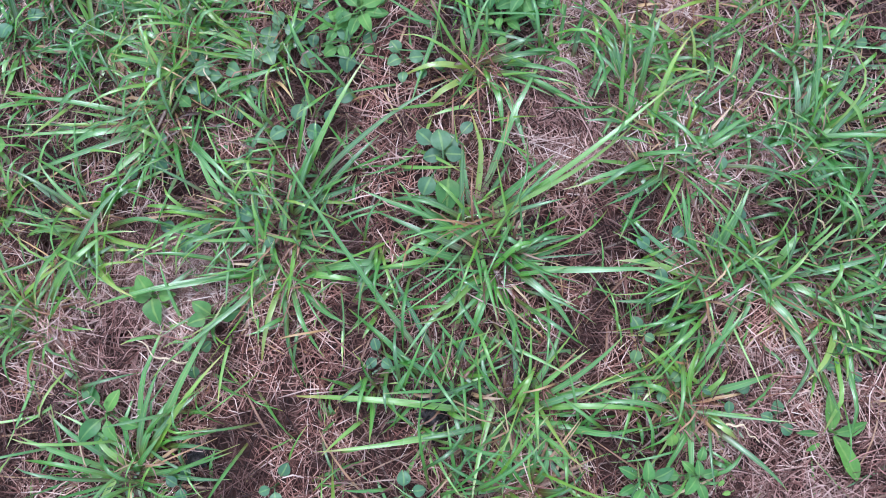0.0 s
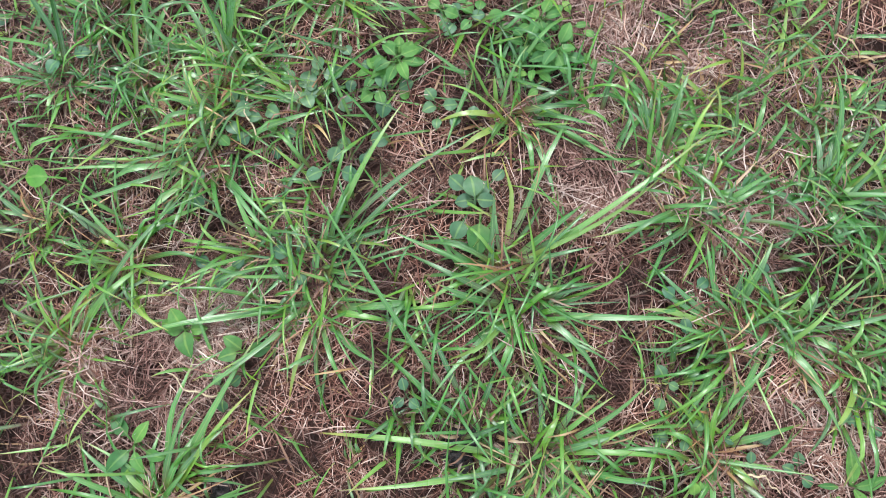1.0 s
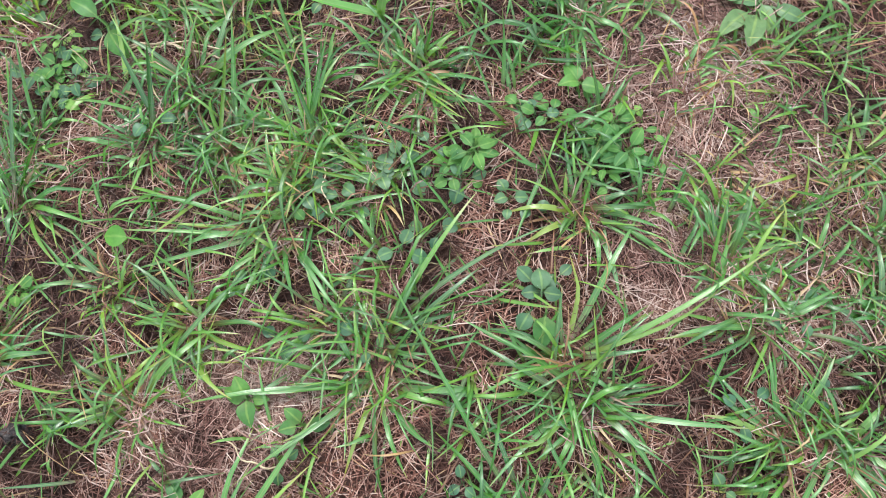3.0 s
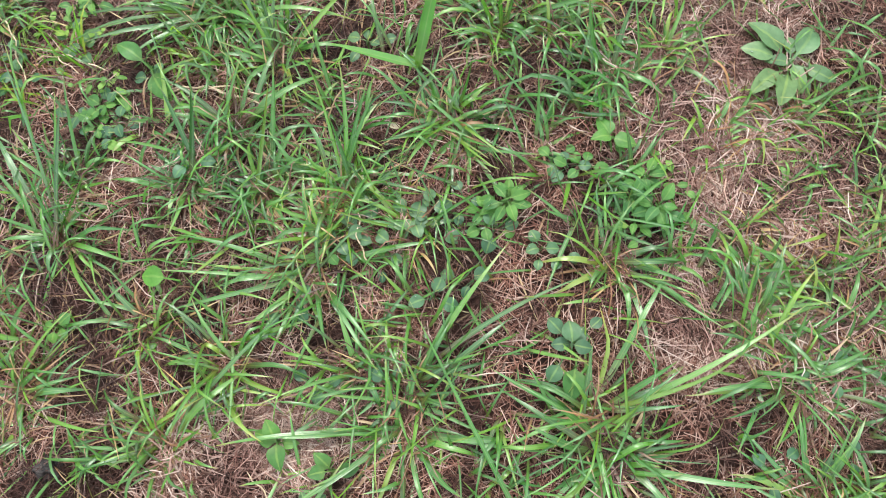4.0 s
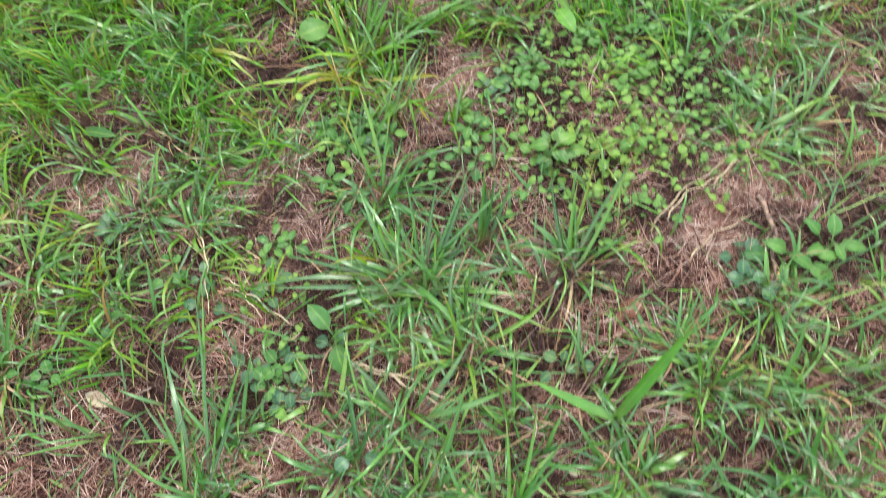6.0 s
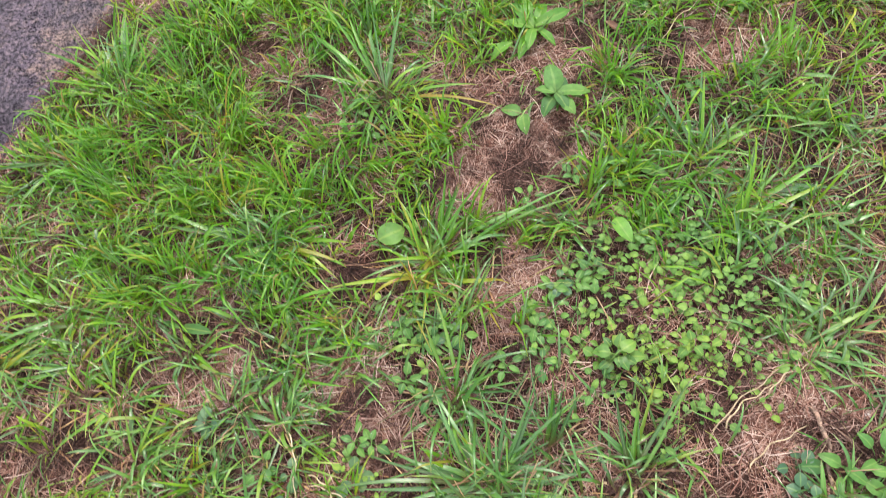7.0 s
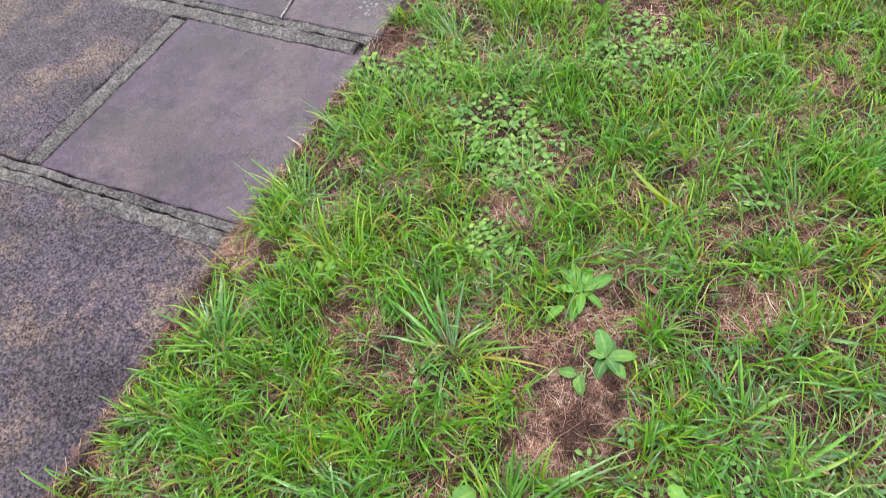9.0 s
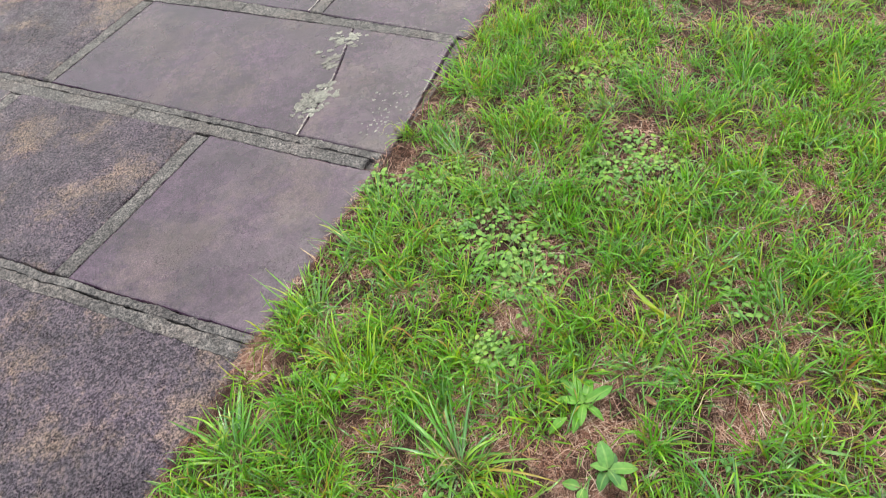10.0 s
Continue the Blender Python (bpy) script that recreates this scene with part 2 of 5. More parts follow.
litter_mat = litter_material("needle_litter", [(0.0, (0.045, 0.015, 0.010)), (0.35, (0.16, 0.066, 0.048)), (0.6, (0.30, 0.158, 0.126)), (0.85, (0.45, 0.295, 0.248)), (1.0, (0.62, 0.50, 0.45))], 0.26)
pale_litter_mat = litter_material("pale_needles", [(0.0, (0.12, 0.06, 0.047)), (0.3, (0.27, 0.16, 0.138)), (0.6, (0.43, 0.305, 0.268)), (0.85, (0.56, 0.445, 0.40)), (1.0, (0.70, 0.60, 0.545))], 0.75)
soil_mat = soil_material()
slab_rough_mat = stone_material("rough_slab", (0.024, 0.0165, 0.0310), (0.042, 0.0300, 0.0500), (0.078, 0.058, 0.076), 0.95, 1.0, 0.40, 0.62, 0.42, 0.95, 60.0, 165.0, 0.9)
slab_smooth_mat = stone_material("smooth_slab", (0.0240, 0.0110, 0.0270), (0.0350, 0.0170, 0.0385), (0.050, 0.0265, 0.0520), 0.28, 0.34, 0.12, 0.36, 0.58, 0.55, 30.0, 230.0, 0.45)
mortar_mat = stone_material("mortar", (0.038, 0.034, 0.040), (0.070, 0.064, 0.071), (0.125, 0.115, 0.122), 0.15, 0.8, 0.5, 0.7, 0.36, 0.4)
lichen_mat = stone_material("lichen", (0.12, 0.118, 0.112), (0.175, 0.172, 0.162), (0.24, 0.237, 0.225), 0.0, 0.4, 0.8, 0.9)
grass_bright_mat = plant_material("bright_grass_blade", [(0.0, (0.10, 0.30, 0.03)), (1.0, (0.13, 0.34, 0.035))], (0.16, 0.26, 0.06), (0.12, 0.3, 0.04), True, 0.36, 0.38)
twig_mat = stone_material("twig_bark", (0.16, 0.10, 0.075), (0.24, 0.16, 0.12), (0.33, 0.23, 0.18), 0.2, 0.7, 0.6, 0.8)
pebble_mat = stone_material("pale_pebble", (0.5, 0.46, 0.42), (0.6, 0.56, 0.52), (0.7, 0.66, 0.62), 0.0, 0.3, 0.5, 0.7)
clod_mat = stone_material("dark_clod", (0.012, 0.010, 0.011), (0.022, 0.018, 0.018), (0.045, 0.038, 0.038), 0.1, 0.9, 0.6, 0.8)
brown_leaf_mat = plant_material("fallen_leaf_brown", [(0.0, (0.15, 0.050, 0.03)), (1.0, (0.19, 0.070, 0.042))], (0.18, 0.08, 0.04), (0.26, 0.14, 0.09), True, 0.5, 0.1, 18.0, 80.0, 0.2, 0.1, (0.38, 0.24, 0.15))
tan_leaf_mat = plant_material("fallen_leaf_tan", [(0.0, (0.42, 0.30, 0.20)), (1.0, (0.52, 0.40, 0.29))], (0.3, 0.2, 0.12), (0.5, 0.4, 0.3), True, 0.5, 0.1, 18.0, 80.0, 0.2, 0.1, (0.38, 0.24, 0.15))


def drop_material():
    m, nt, ln, bsdf = material("rain_drop")
    bsdf.inputs["Base Color"].default_value = (1, 1, 1, 1)
    bsdf.inputs["Roughness"].default_value = 0.02
    bsdf.inputs["IOR"].default_value = 1.33
    bsdf.inputs["Transmission Weight"].default_value = 1.0
    return m


drop_mat = drop_material()
straw_mat = stone_material("straw", (0.36, 0.27, 0.17), (0.46, 0.36, 0.24), (0.56, 0.45, 0.32), 0.0, 0.2, 0.5, 0.7)


# ---- plan: the path's edge and its joints run along U and V ----
U, V = Vector((0.735, -0.678)), Vector((0.678, 0.735))
EDGE_U = -1.815


def plan(u, v):
    """A place on the ground from the path's own axes."""
    return u * U.x + v * V.x, u * U.y + v * V.y


def axes_u(x, y):
    return x * U.x + y * U.y


def axes_v(x, y):
    return x * V.x + y * V.y


def ground_z(x, y):
    """Height of the soil: soft hummocks and small clods; it dips under the path."""
    z = 0.016 * (noise.noise((x * 3.1, y * 3.1, 0.3))) + 0.006 * noise.noise((x * 14, y * 14, 4.0)) + 0.0035 * noise.noise((x * 55, y * 55, 8.0)) - 0.010
    inside = EDGE_U - 0.004 - axes_u(x, y)
    if inside > -0.05:
        z += 0.012 * min(1, 1 + inside / 0.05) if inside < 0 else 0.012
    if inside > 0:
        z -= min(inside * 2, 0.07)
    return z


def mesh_object(name, verts, faces, mat, parent=None, uvs=None, smooth=True):
    me = bpy.data.meshes.new(name)
    me.from_pydata(verts, [], faces)
    if uvs is not None:
        layer = me.uv_layers.new(name="UVMap")
        loops = np.empty(len(me.loops), dtype=np.int32)
        me.loops.foreach_get("vertex_index", loops)
        layer.data.foreach_set("uv", np.asarray(uvs, dtype=np.float32)[loops].ravel())
    if smooth:
        me.polygons.foreach_set("use_smooth", np.ones(len(me.polygons), dtype=bool))
    me.materials.append(mat)
    me.update()
    ob = new(name, me)
    ob.parent = parent
    return ob


def part(name, bm, mat, parent, label=""):
    me = bpy.data.meshes.new(name)
    bm.to_mesh(me)
    bm.free()
    me.materials.append(mat)
    ob = new(name, me)
    ob.parent = parent
    return tagged(ob, label)


# ---- ground: one sheet, fine near the camera's way, out to the horizon ----
def spread(lo, hi, step):
    inner = list(np.arange(lo, hi + step / 2, step))
    outer, d = [], step
    while d < 900:
        d *= 1.6
        outer.append(d)
    return [lo - d for d in reversed(outer)] + inner + [hi + d for d in outer]


def build_ground():
    xs, ys = spread(-1.2, 1.9, 0.0125), spread(-0.2, 4.0, 0.0125)
    verts = [(x, y, ground_z(x, y)) for y in ys for x in xs]
    n = len(xs)
    faces = [(j * n + i, j * n + i + 1, (j + 1) * n + i + 1, (j + 1) * n + i) for j in range(len(ys) - 1) for i in range(n - 1)]
    g = mesh_object("ground", verts, faces, soil_mat)
    tagged(g, "damp brown soil under thin lawn", "ground", kind="structure")


build_ground()


# ---- blades and leaves: shared meshes ----
SEG = 8


def blade_profile(kind, s):
    if kind == 0:      # rises and nods
        return math.sin(math.pi * 0.66 * s)
    if kind == 1:      # stands up, slightly bent
        return s ** 0.88
    if kind == 2:      # arches over to the ground
        return math.sin(math.pi * s) * 0.9 + 0.06 * s
    return s / 0.58 if s < 0.58 else 1 - 1.7 * (s - 0.58)   # folded over


def blade_data(kind, sway, ratio, twist=0.0):
    """Vertices, faces and uvs of a blade one unit long along +y, one unit high where it is highest; twist: how far it turns over towards its tip."""
    verts, uvs, faces = [], [], []
    for i in range(SEG + 1):
        s = i / SEG
        w = ratio * 0.5 * (0.6 + 0.4 * min(1, s / 0.25)) * (1 - s ** 3.0) + 0.0004
        z, x0 = blade_profile(kind, s), sway * s * s
        for k, side in enumerate((-1, 0, 1)):
            verts.append((x0 + side * w * (1 - 0.35 * abs(twist) * s), s, z - (0.0 if side else 0.35 * w / 0.3) + side * w * 2.6 * twist * s))
            uvs.append((k / 2, s))
        if i:
            a = 3 * (i - 1)
            faces += [(a, a + 1, a + 4, a + 3), (a + 1, a + 2, a + 5, a + 4)]
    return verts, faces, uvs


RATIOS, SWAYS = (0.022, 0.040, 0.062), (-0.13, -0.035, 0.02, 0.09)
TWISTS = (0.7, -0.35, 0.1, -0.9)
BLADES, LAWN_BLADES, DRY_BLADES = {}, {}, {}
for kind in range(4):
    for si, sway in enumerate(SWAYS):
        for ri, ratio in enumerate(RATIOS):
            data = blade_data(kind, sway, ratio, TWISTS[(si + ri + kind) % 4])
            for store, mat in ((BLADES, grass_mat), (LAWN_BLADES, lawn_mat), (DRY_BLADES, dry_mat)):
                ob = mesh_object("blade", data[0], data[1], mat, uvs=data[2])
                store[kind, si, ri] = ob.data
                bpy.data.objects.remove(ob)


def leaf_data(width, point, cup, stalk=0.6):
    """A broad leaf one unit long on its stalk: width over length, how pointed it is, how far its sides turn up."""
    cols = 4
    verts, uvs, faces = [], [], []
    steps = ([-stalk, -stalk * 0.5] if stalk else []) + [i / 6 for i in range(7)]
    for i, s in enumerate(steps):
        if s <= 0:
            w, z = 0.035, 0.9 * s * abs(s) / max(stalk, 0.1) * 0.8
        else:
            w, z = 0.5 * width * max(0.02, math.sin(math.pi * s ** point)) ** 0.62, 0.07 * math.sin(math.pi * s) - 0.16 * s * s
        for j in range(cols + 1):
            q = j / cols * 2 - 1
            crinkle = 0.022 * math.sin(8 * s + 5 * q) + 0.015 * math.cos(13 * s - 4 * q) if s > 0 else 0
            verts.append((q * w + 0.03 * math.sin(3 * s), s, z + cup * abs(q) * w + crinkle))
            uvs.append((j / cols, max(0, s)))
        if i:
            for j in range(cols):
                k = (i - 1) * (cols + 1) + j
                faces.append((k, k + 1, k + cols + 2, k + cols + 1))
    return verts, faces, uvs


LEAF_SHAPES = {"round": (0.88, 0.92, 0.10), "oval": (0.58, 0.80, 0.22), "long": (0.34, 0.95, 0.35, 0.0), "heart": (0.78, 0.64, 0.16)}
LEAVES = {}
for shape, spec in LEAF_SHAPES.items():
    for tone, mat in (("mid", leaf_mat), ("dark", leaf_dark_mat), ("bright", leaf_light_mat), ("pale", leaf_pale_mat)):
        data = leaf_data(*spec)
        ob = mesh_object("leaf", data[0], data[1], mat, uvs=data[2])
        LEAVES[shape, tone] = ob.data
        bpy.data.objects.remove(ob)

rng = random.Random(11)
TUFTS = []


def blade(parent, x, y, z, angle, length, rise, width, kind=None, dry=False):
    """One blade under a tuft. angle: its way over the ground, from +x, in radians."""
    ratio = width / length
    ri = min(range(3), key=lambda i: abs(RATIOS[i] - ratio))
    kind = rng.choice((0, 0, 1, 1, 2, 3)) if kind is None else kind
    green = LAWN_BLADES if parent.location.y > 1.4 and rng.random() < 0.8 else BLADES
    ob = new("dead_blade" if dry else "blade", (DRY_BLADES if dry else green)[kind, rng.randrange(4), ri])
    ob.parent = parent
    ob.location = (x, y, z)
    ob.rotation_euler = (0, rng.uniform(-0.4, 0.4), angle - math.pi / 2)
    ob.scale = (length * ratio / RATIOS[ri], length, rise)
    return ob


def grass_tuft(x, y, n, size, tips=(), dead=6, width=0.0060, up=(), lean=None, label="spreading tuft of wet green grass in needle litter"):
    """A tuft at x, y: n blades all round, about size long, and one blade to each of tips (dx, dy, dx, dy, ...)."""
    z = ground_z(x, y)
    tuft = new("grass_tuft")
    tuft.location = (x, y, z)
    tuft.empty_display_size = 0.02
    tagged(tuft, label, "grass tuft", "grass tufts of the lawn")
    TUFTS.append((x, y, size))
    for dx, dy in zip(tips[::2], tips[1::2]):
        length = math.hypot(dx, dy)
        a = math.atan2(dy, dx)
        off = min(0.014, length * 0.12)
        blade(tuft, off * math.cos(a) + rng.gauss(0, 0.004), off * math.sin(a) + rng.gauss(0, 0.004), 0.001, a, (length - off) / 0.985, min(0.055, 0.10 * length + 0.014) * rng.uniform(0.8, 1.2),
              width * rng.uniform(0.8, 1.3), rng.choice((0, 0, 2, 3)))
    for dx, dy in zip(up[::2], up[1::2]):
        length = max(0.03, math.hypot(dx, dy))
        blade(tuft, rng.gauss(0, 0.006), rng.gauss(0, 0.006), 0.001, math.atan2(dy, dx), length, 0.075 * rng.uniform(0.85, 1.15), width * rng.uniform(0.7, 1.1), 1)
    fans = [rng.uniform(0, 2 * math.pi) for i in range(4)] if lean is None else [lean]
    for i in range(int(n * 2.2)):
        a = rng.gauss(rng.choice(fans), 0.42 if lean is None else 0.9) if rng.random() < 0.7 else rng.uniform(0, 2 * math.pi)
        length = size * rng.uniform(0.3, 1.15)
        r, b = abs(rng.gauss(0, 0.022)), rng.uniform(0, 2 * math.pi)
        blade(tuft, r * math.cos(b), r * math.sin(b), 0, a, length, length * rng.uniform(0.06, 0.5), width * rng.uniform(0.3, 1.05))
    for i in range(int(dead * 1.5)):
        a = rng.uniform(0, 2 * math.pi)
        length = size * rng.uniform(0.3, 0.85)
        r = rng.uniform(0, 0.02)
        blade(tuft, r * math.cos(a), r * math.sin(a), 0.002, a, length, length * rng.uniform(0.04, 0.2), width * rng.uniform(0.3, 0.7), None, True)
    # short withered sheaths round the crown
    for i in range(7):
        a = rng.uniform(0, 2 * math.pi)
        r, length = rng.uniform(0.004, 0.022), rng.uniform(0.022, 0.05)
        blade(tuft, r * math.cos(a), r * math.sin(a), 0.0, a + rng.gauss(0, 0.5), length, length * rng.uniform(0.2, 0.7), rng.uniform(0.0022, 0.004), None, True)
    return tuft


def leaf(parent, x, y, z, angle, length, shape, tone, tilt=0.2):
    ob = new("leaf", LEAVES[shape, tone])
    ob.parent = parent
    ob.location = (x, y, z)
    ob.rotation_euler = (tilt, rng.uniform(-0.2, 0.2), angle - math.pi / 2)
    ob.scale = (length * rng.uniform(0.9, 1.1), length, length * rng.uniform(0.7, 1.3))
    return ob


def stem(parent, points, radius, mat):
    """A thin stalk along points, six-sided."""
    bm = bmesh.new()
    rings = []
    for i, p in enumerate(points):
        r = radius * (1 - 0.5 * i / (len(points) - 1))
        rings.append([bm.verts.new((p[0] + r * math.cos(k * math.pi / 3), p[1] + r * math.sin(k * math.pi / 3), p[2])) for k in range(6)])
    for a, b in zip(rings, rings[1:]):
        for k in range(6):
            bm.faces.new((a[k], a[(k + 1) % 6], b[(k + 1) % 6], b[k]))
    return part("stem", bm, mat, parent)


def broad_plant(x, y, n, size, shape="oval", tone="mid", height=0.03, tips=(), label=""):
    """A low weed: n leaves all round a short stem, or one to each of tips (dx, dy, length, ...)."""
    z = ground_z(x, y)
    plant = new("weed_plant")
    plant.location = (x, y, z)
    plant.empty_display_size = 0.02
    tagged(plant, label or {"round": "low weed with round green leaves among grass", "oval": "low weed with oval green leaves among grass",
           "long": "rosette weed with long light green leaves", "heart": "low weed with heart-shaped green leaves"}[shape], "weed", "weeds in the lawn")
    stem(plant, [(0, 0, -0.005), (0.001, 0.001, height * 0.5), (0.002, 0, height)], 0.0016, leaf_mat)
    a0 = rng.uniform(0, 6.28)
    for i in range(n):
        a = a0 + i * 2.4 + rng.uniform(-0.3, 0.3)
        r = size * (rng.uniform(0.15, 0.8) if shape != "round" else rng.uniform(0.2, 1.3)) * (0.4 + 0.6 * i / max(1, n - 1))
        leaf(plant, r * math.cos(a), r * math.sin(a), height * (1.1 - 0.5 * i / max(1, n)), a, size * rng.uniform(0.7, 1.1), shape, tone, rng.uniform(-0.1, 0.35))
    for dx, dy, length in zip(tips[::3], tips[1::3], tips[2::3]):
        a = math.atan2(dy, dx)
        r = max(0.002, math.hypot(dx, dy) - length)
        leaf(plant, r * math.cos(a), r * math.sin(a), height * rng.uniform(0.6, 1.0), a, length, shape, tone, rng.uniform(0.0, 0.25))
    return plant


# ---- path: slabs bedded in mortar ----
def jagged(a, b, amount, step=0.009):
    """Points from a towards b (b left out), worn by amount."""
    (ax, ay), (bx, by) = a, b
    d = math.hypot(bx - ax, by - ay)
    k = max(1, int(d / step))
    px, py = -(by - ay) / d, (bx - ax) / d
    out = []
    for i in range(k):
        s = i / k
        w = amount * (0.7 * noise.noise((ax * 3 + s * d * 14, ay * 3, 1.7)) + 0.7 * noise.noise((ax * 5 + s * d * 75, ay * 5, 6.1))) * min(1, 6 * s, 6 * (1 - s) + 0.2)
        out.append((ax + (bx - ax) * s + px * w, ay + (by - ay) * s + py * w))
    return out


def slab(parent, corners, mat, name, label, top=0.0, worn=0.006):
    """One slab from its corners (u, v), with worn edges and a rounded arris."""
    ring = []
    for a, b in zip(corners, corners[1:] + corners[:1]):
        ring += jagged(a, b, worn)
    cu, cv = sum(p[0] for p in ring) / len(ring), sum(p[1] for p in ring) / len(ring)
    bm = bmesh.new()
    loops = []
    for inset, z in ((0.0, -0.05), (0.0, top - 0.005), (0.0035, top - 0.0012), (0.008, top)):
        loop = []
        for u, v in ring:
            d = math.hypot(u - cu, v - cv)
            k = 1 - inset / max(d, 0.03)
            loop.append(bm.verts.new((*plan(cu + (u - cu) * k, cv + (v - cv) * k), z)))
        loops.append(loop)
    n = len(ring)
    for lo, hi in zip(loops, loops[1:]):
        for i in range(n):
            bm.faces.new((lo[i], lo[(i + 1) % n], hi[(i + 1) % n], hi[i]))
    bm.faces.new(loops[-1])
    bmesh.ops.recalc_face_normals(bm, faces=bm.faces)
    return part(name, bm, mat, parent, label)


def build_path():
    path = new("pavement")
    tagged(path, "wet grey stone slab path with mortar joints beside the lawn", "path", kind="structure")
    E = EDGE_U
    # bed of mortar a little below the slabs
    bm = bmesh.new()
    bed = [bm.verts.new((*plan(u, v), -0.016)) for u, v in ((E - 0.01, -3), (E - 0.01, 9), (E - 4.3, 9), (E - 4.3, -3))]
    low = [bm.verts.new((*plan(u, v), -0.08)) for u, v in ((E - 0.01, -3), (E - 0.01, 9), (E - 4.3, 9), (E - 4.3, -3))]
    bm.faces.new(bed)
    for i in range(4):
        bm.faces.new((bed[i], low[i], low[(i + 1) % 4], bed[(i + 1) % 4]))
    bmesh.ops.recalc_face_normals(bm, faces=bm.faces)
    part("mortar_bed", bm, mortar_mat, path)
    # joints run nearly square to the edge: v at the edge, its change for each metre inwards, and how far that goes
    j1_lo, j1_hi = (1.340, -0.018, 1.0), (1.406, -0.034, 0.95)
    j2_lo, j2_hi = (1.979, 0.006, 1.6), (2.048, 0.014, 1.6)
    j3_lo, j3_hi = (2.597, 0.022, 1.0), (2.632, 0.055, 0.8)

    def line(joint, u, off=0.0):
        if isinstance(joint, (int, float)):
            return joint + off
        return joint[0] + joint[1] * min(max(E - u, 0), joint[2]) + off

    # rows of slabs: lower joint, upper joint, then the cuts inwards from the edge (at the lower joint, at the upper one)
    rows = [(-2.9, -2.2, (0.7, 1.9)), (-2.16, -1.34, (1.0, 2.1)), (-1.3, 0.02, (1.3, 2.3)), (0.06, 0.68, (0.9, 1.9)), (0.73, j1_lo, (1.25, 2.2)), (j1_hi, j2_lo, ((0.662, 0.632), 1.5, 2.4)), (j2_hi, j3_lo, ((1.438, 1.412), 2.3)), (j3_hi, 3.27, (0.637, 1.5, 2.5)), (3.33, 4.0, (1.1, 2.2)), (4.04, 4.8, (0.8, 1.9)), (4.84, 5.6, (1.2, 2.4)), (5.64, 6.4, (0.7, 1.8)), (6.44, 7.2, (1.1, 2.3)), (7.24, 8.9, (0.9, 2.2))]
    strips = []
    for r, (lo, hi, cuts) in enumerate(rows, -2):
        left = (0.0, 0.0)
        for k, cut in enumerate((*cuts, 4.2)):
            cut = cut if isinstance(cut, tuple) else (cut, cut)
            gap = 0.0 if k == 0 else 0.028
            al, ah, bl, bh = E - left[0] - gap, E - left[1] - gap, E - cut[0] + 0.026, E - cut[1] + 0.026
            rough = (r, k) in ((2, 0), (3, 1), (4, 1), (1, 0), (2, 1))
            mat = slab_rough_mat if rough else slab_smooth_mat
            label = "rough speckled grey slab" if rough else "smooth damp grey slab"
            if (r, k) == (4, 0):   # cracked across
                cl, ch, cm = E - 0.320, E - 0.436, E - 0.354
                mid = 0.5 * (line(lo, cm) + line(hi, cm))
                slab(path, [(al, line(lo, al)), (ah - 0.05, line(hi, ah)), (ch + 0.001, line(hi, ch)), (cm + 0.001, mid), (cl + 0.001, line(lo, cl))], mat, "slab", "smooth damp grey slab, broken off along a crack", 0.0, 0.004)
                slab(path, [(cl - 0.001, line(lo, cl)), (cm - 0.001, mid), (ch - 0.001, line(hi, ch)), (bh, line(hi, bh)), (bl, line(lo, bl))], mat, "slab", "smooth damp grey slab with a cracked end", -0.0012, 0.004)
            else:
                slab(path, [(al, line(lo, al)), (ah, line(hi, ah)), (bh, line(hi, bh)), (bl, line(lo, bl))], mat, "slab", label, rng.uniform(-0.002, 0.001))
            if 2 <= r <= 5 and cut[0] < 3:
                strips.append((lo, hi, E - cut[0], E - cut[1]))
            left = cut
    # smears of mortar along the joints, with a groove along the middle and a crack left along the upper side
    for low, high, lift_lo, lift_hi, u0 in ((j1_lo, j1_hi, -0.008, -0.030, E - 0.012), (j1_hi, j1_hi, -0.027, -0.003, E - 0.016), (j2_lo, j2_hi, -0.006, -0.032, E - 0.05), (j2_hi, j2_hi, -0.029, -0.003, E - 0.02), (j3_lo, j3_hi, -0.006, -0.004, E - 0.05)):
        for ua, ub in ((u0, E - 0.95), (E - 0.95, E - 4.2)):
            slab(path, [(ua, line(low, ua, lift_lo)), (ua, line(high, ua, lift_hi)), (ub, line(high, ub, lift_hi)), (ub, line(low, ub, lift_lo))], mortar_mat, "mortar_joint", "pale grey mortar strip", rng.uniform(0.0004, 0.0014), 0.0085)
    for lo, hi, ul, uh in strips:
        slab(path, [(ul + 0.030, line(lo, ul, 0.002)), (uh + 0.030, line(hi, uh, -0.012)), (uh - 0.024, line(hi, uh, -0.012)), (ul - 0.024, line(lo, ul, 0.002))], mortar_mat, "mortar_joint", "pale grey mortar strip", 0.0006, 0.006)
    # pale lichen crusts by the crack
    bm = bmesh.new()
    r2 = random.Random(5)
    centres = [(r2.choice((-1, 1, 1)) * abs(r2.gauss(0.016, 0.016)), r2.uniform(2.14, 2.54)) for i in range(16)]
    for i in range(260):
        if i < 205:
            c_u, c_v = centres[i % 16]
            v = c_v + r2.gauss(0, 0.022)
            u = E - 0.335 - 0.10 * (v - 2.04) / 0.6 - c_u + r2.gauss(0, 0.016)
        else:
            u, v = E - 0.10 + r2.gauss(0, 0.028), r2.uniform(2.10, 2.33)
        rad = r2.uniform(0.002, 0.011) * (1 if i < 205 else 0.5)
        c = plan(u, v)
        lift, spin, n = r2.uniform(0.0, 0.0004), r2.uniform(0, 50), 13
        pts = []
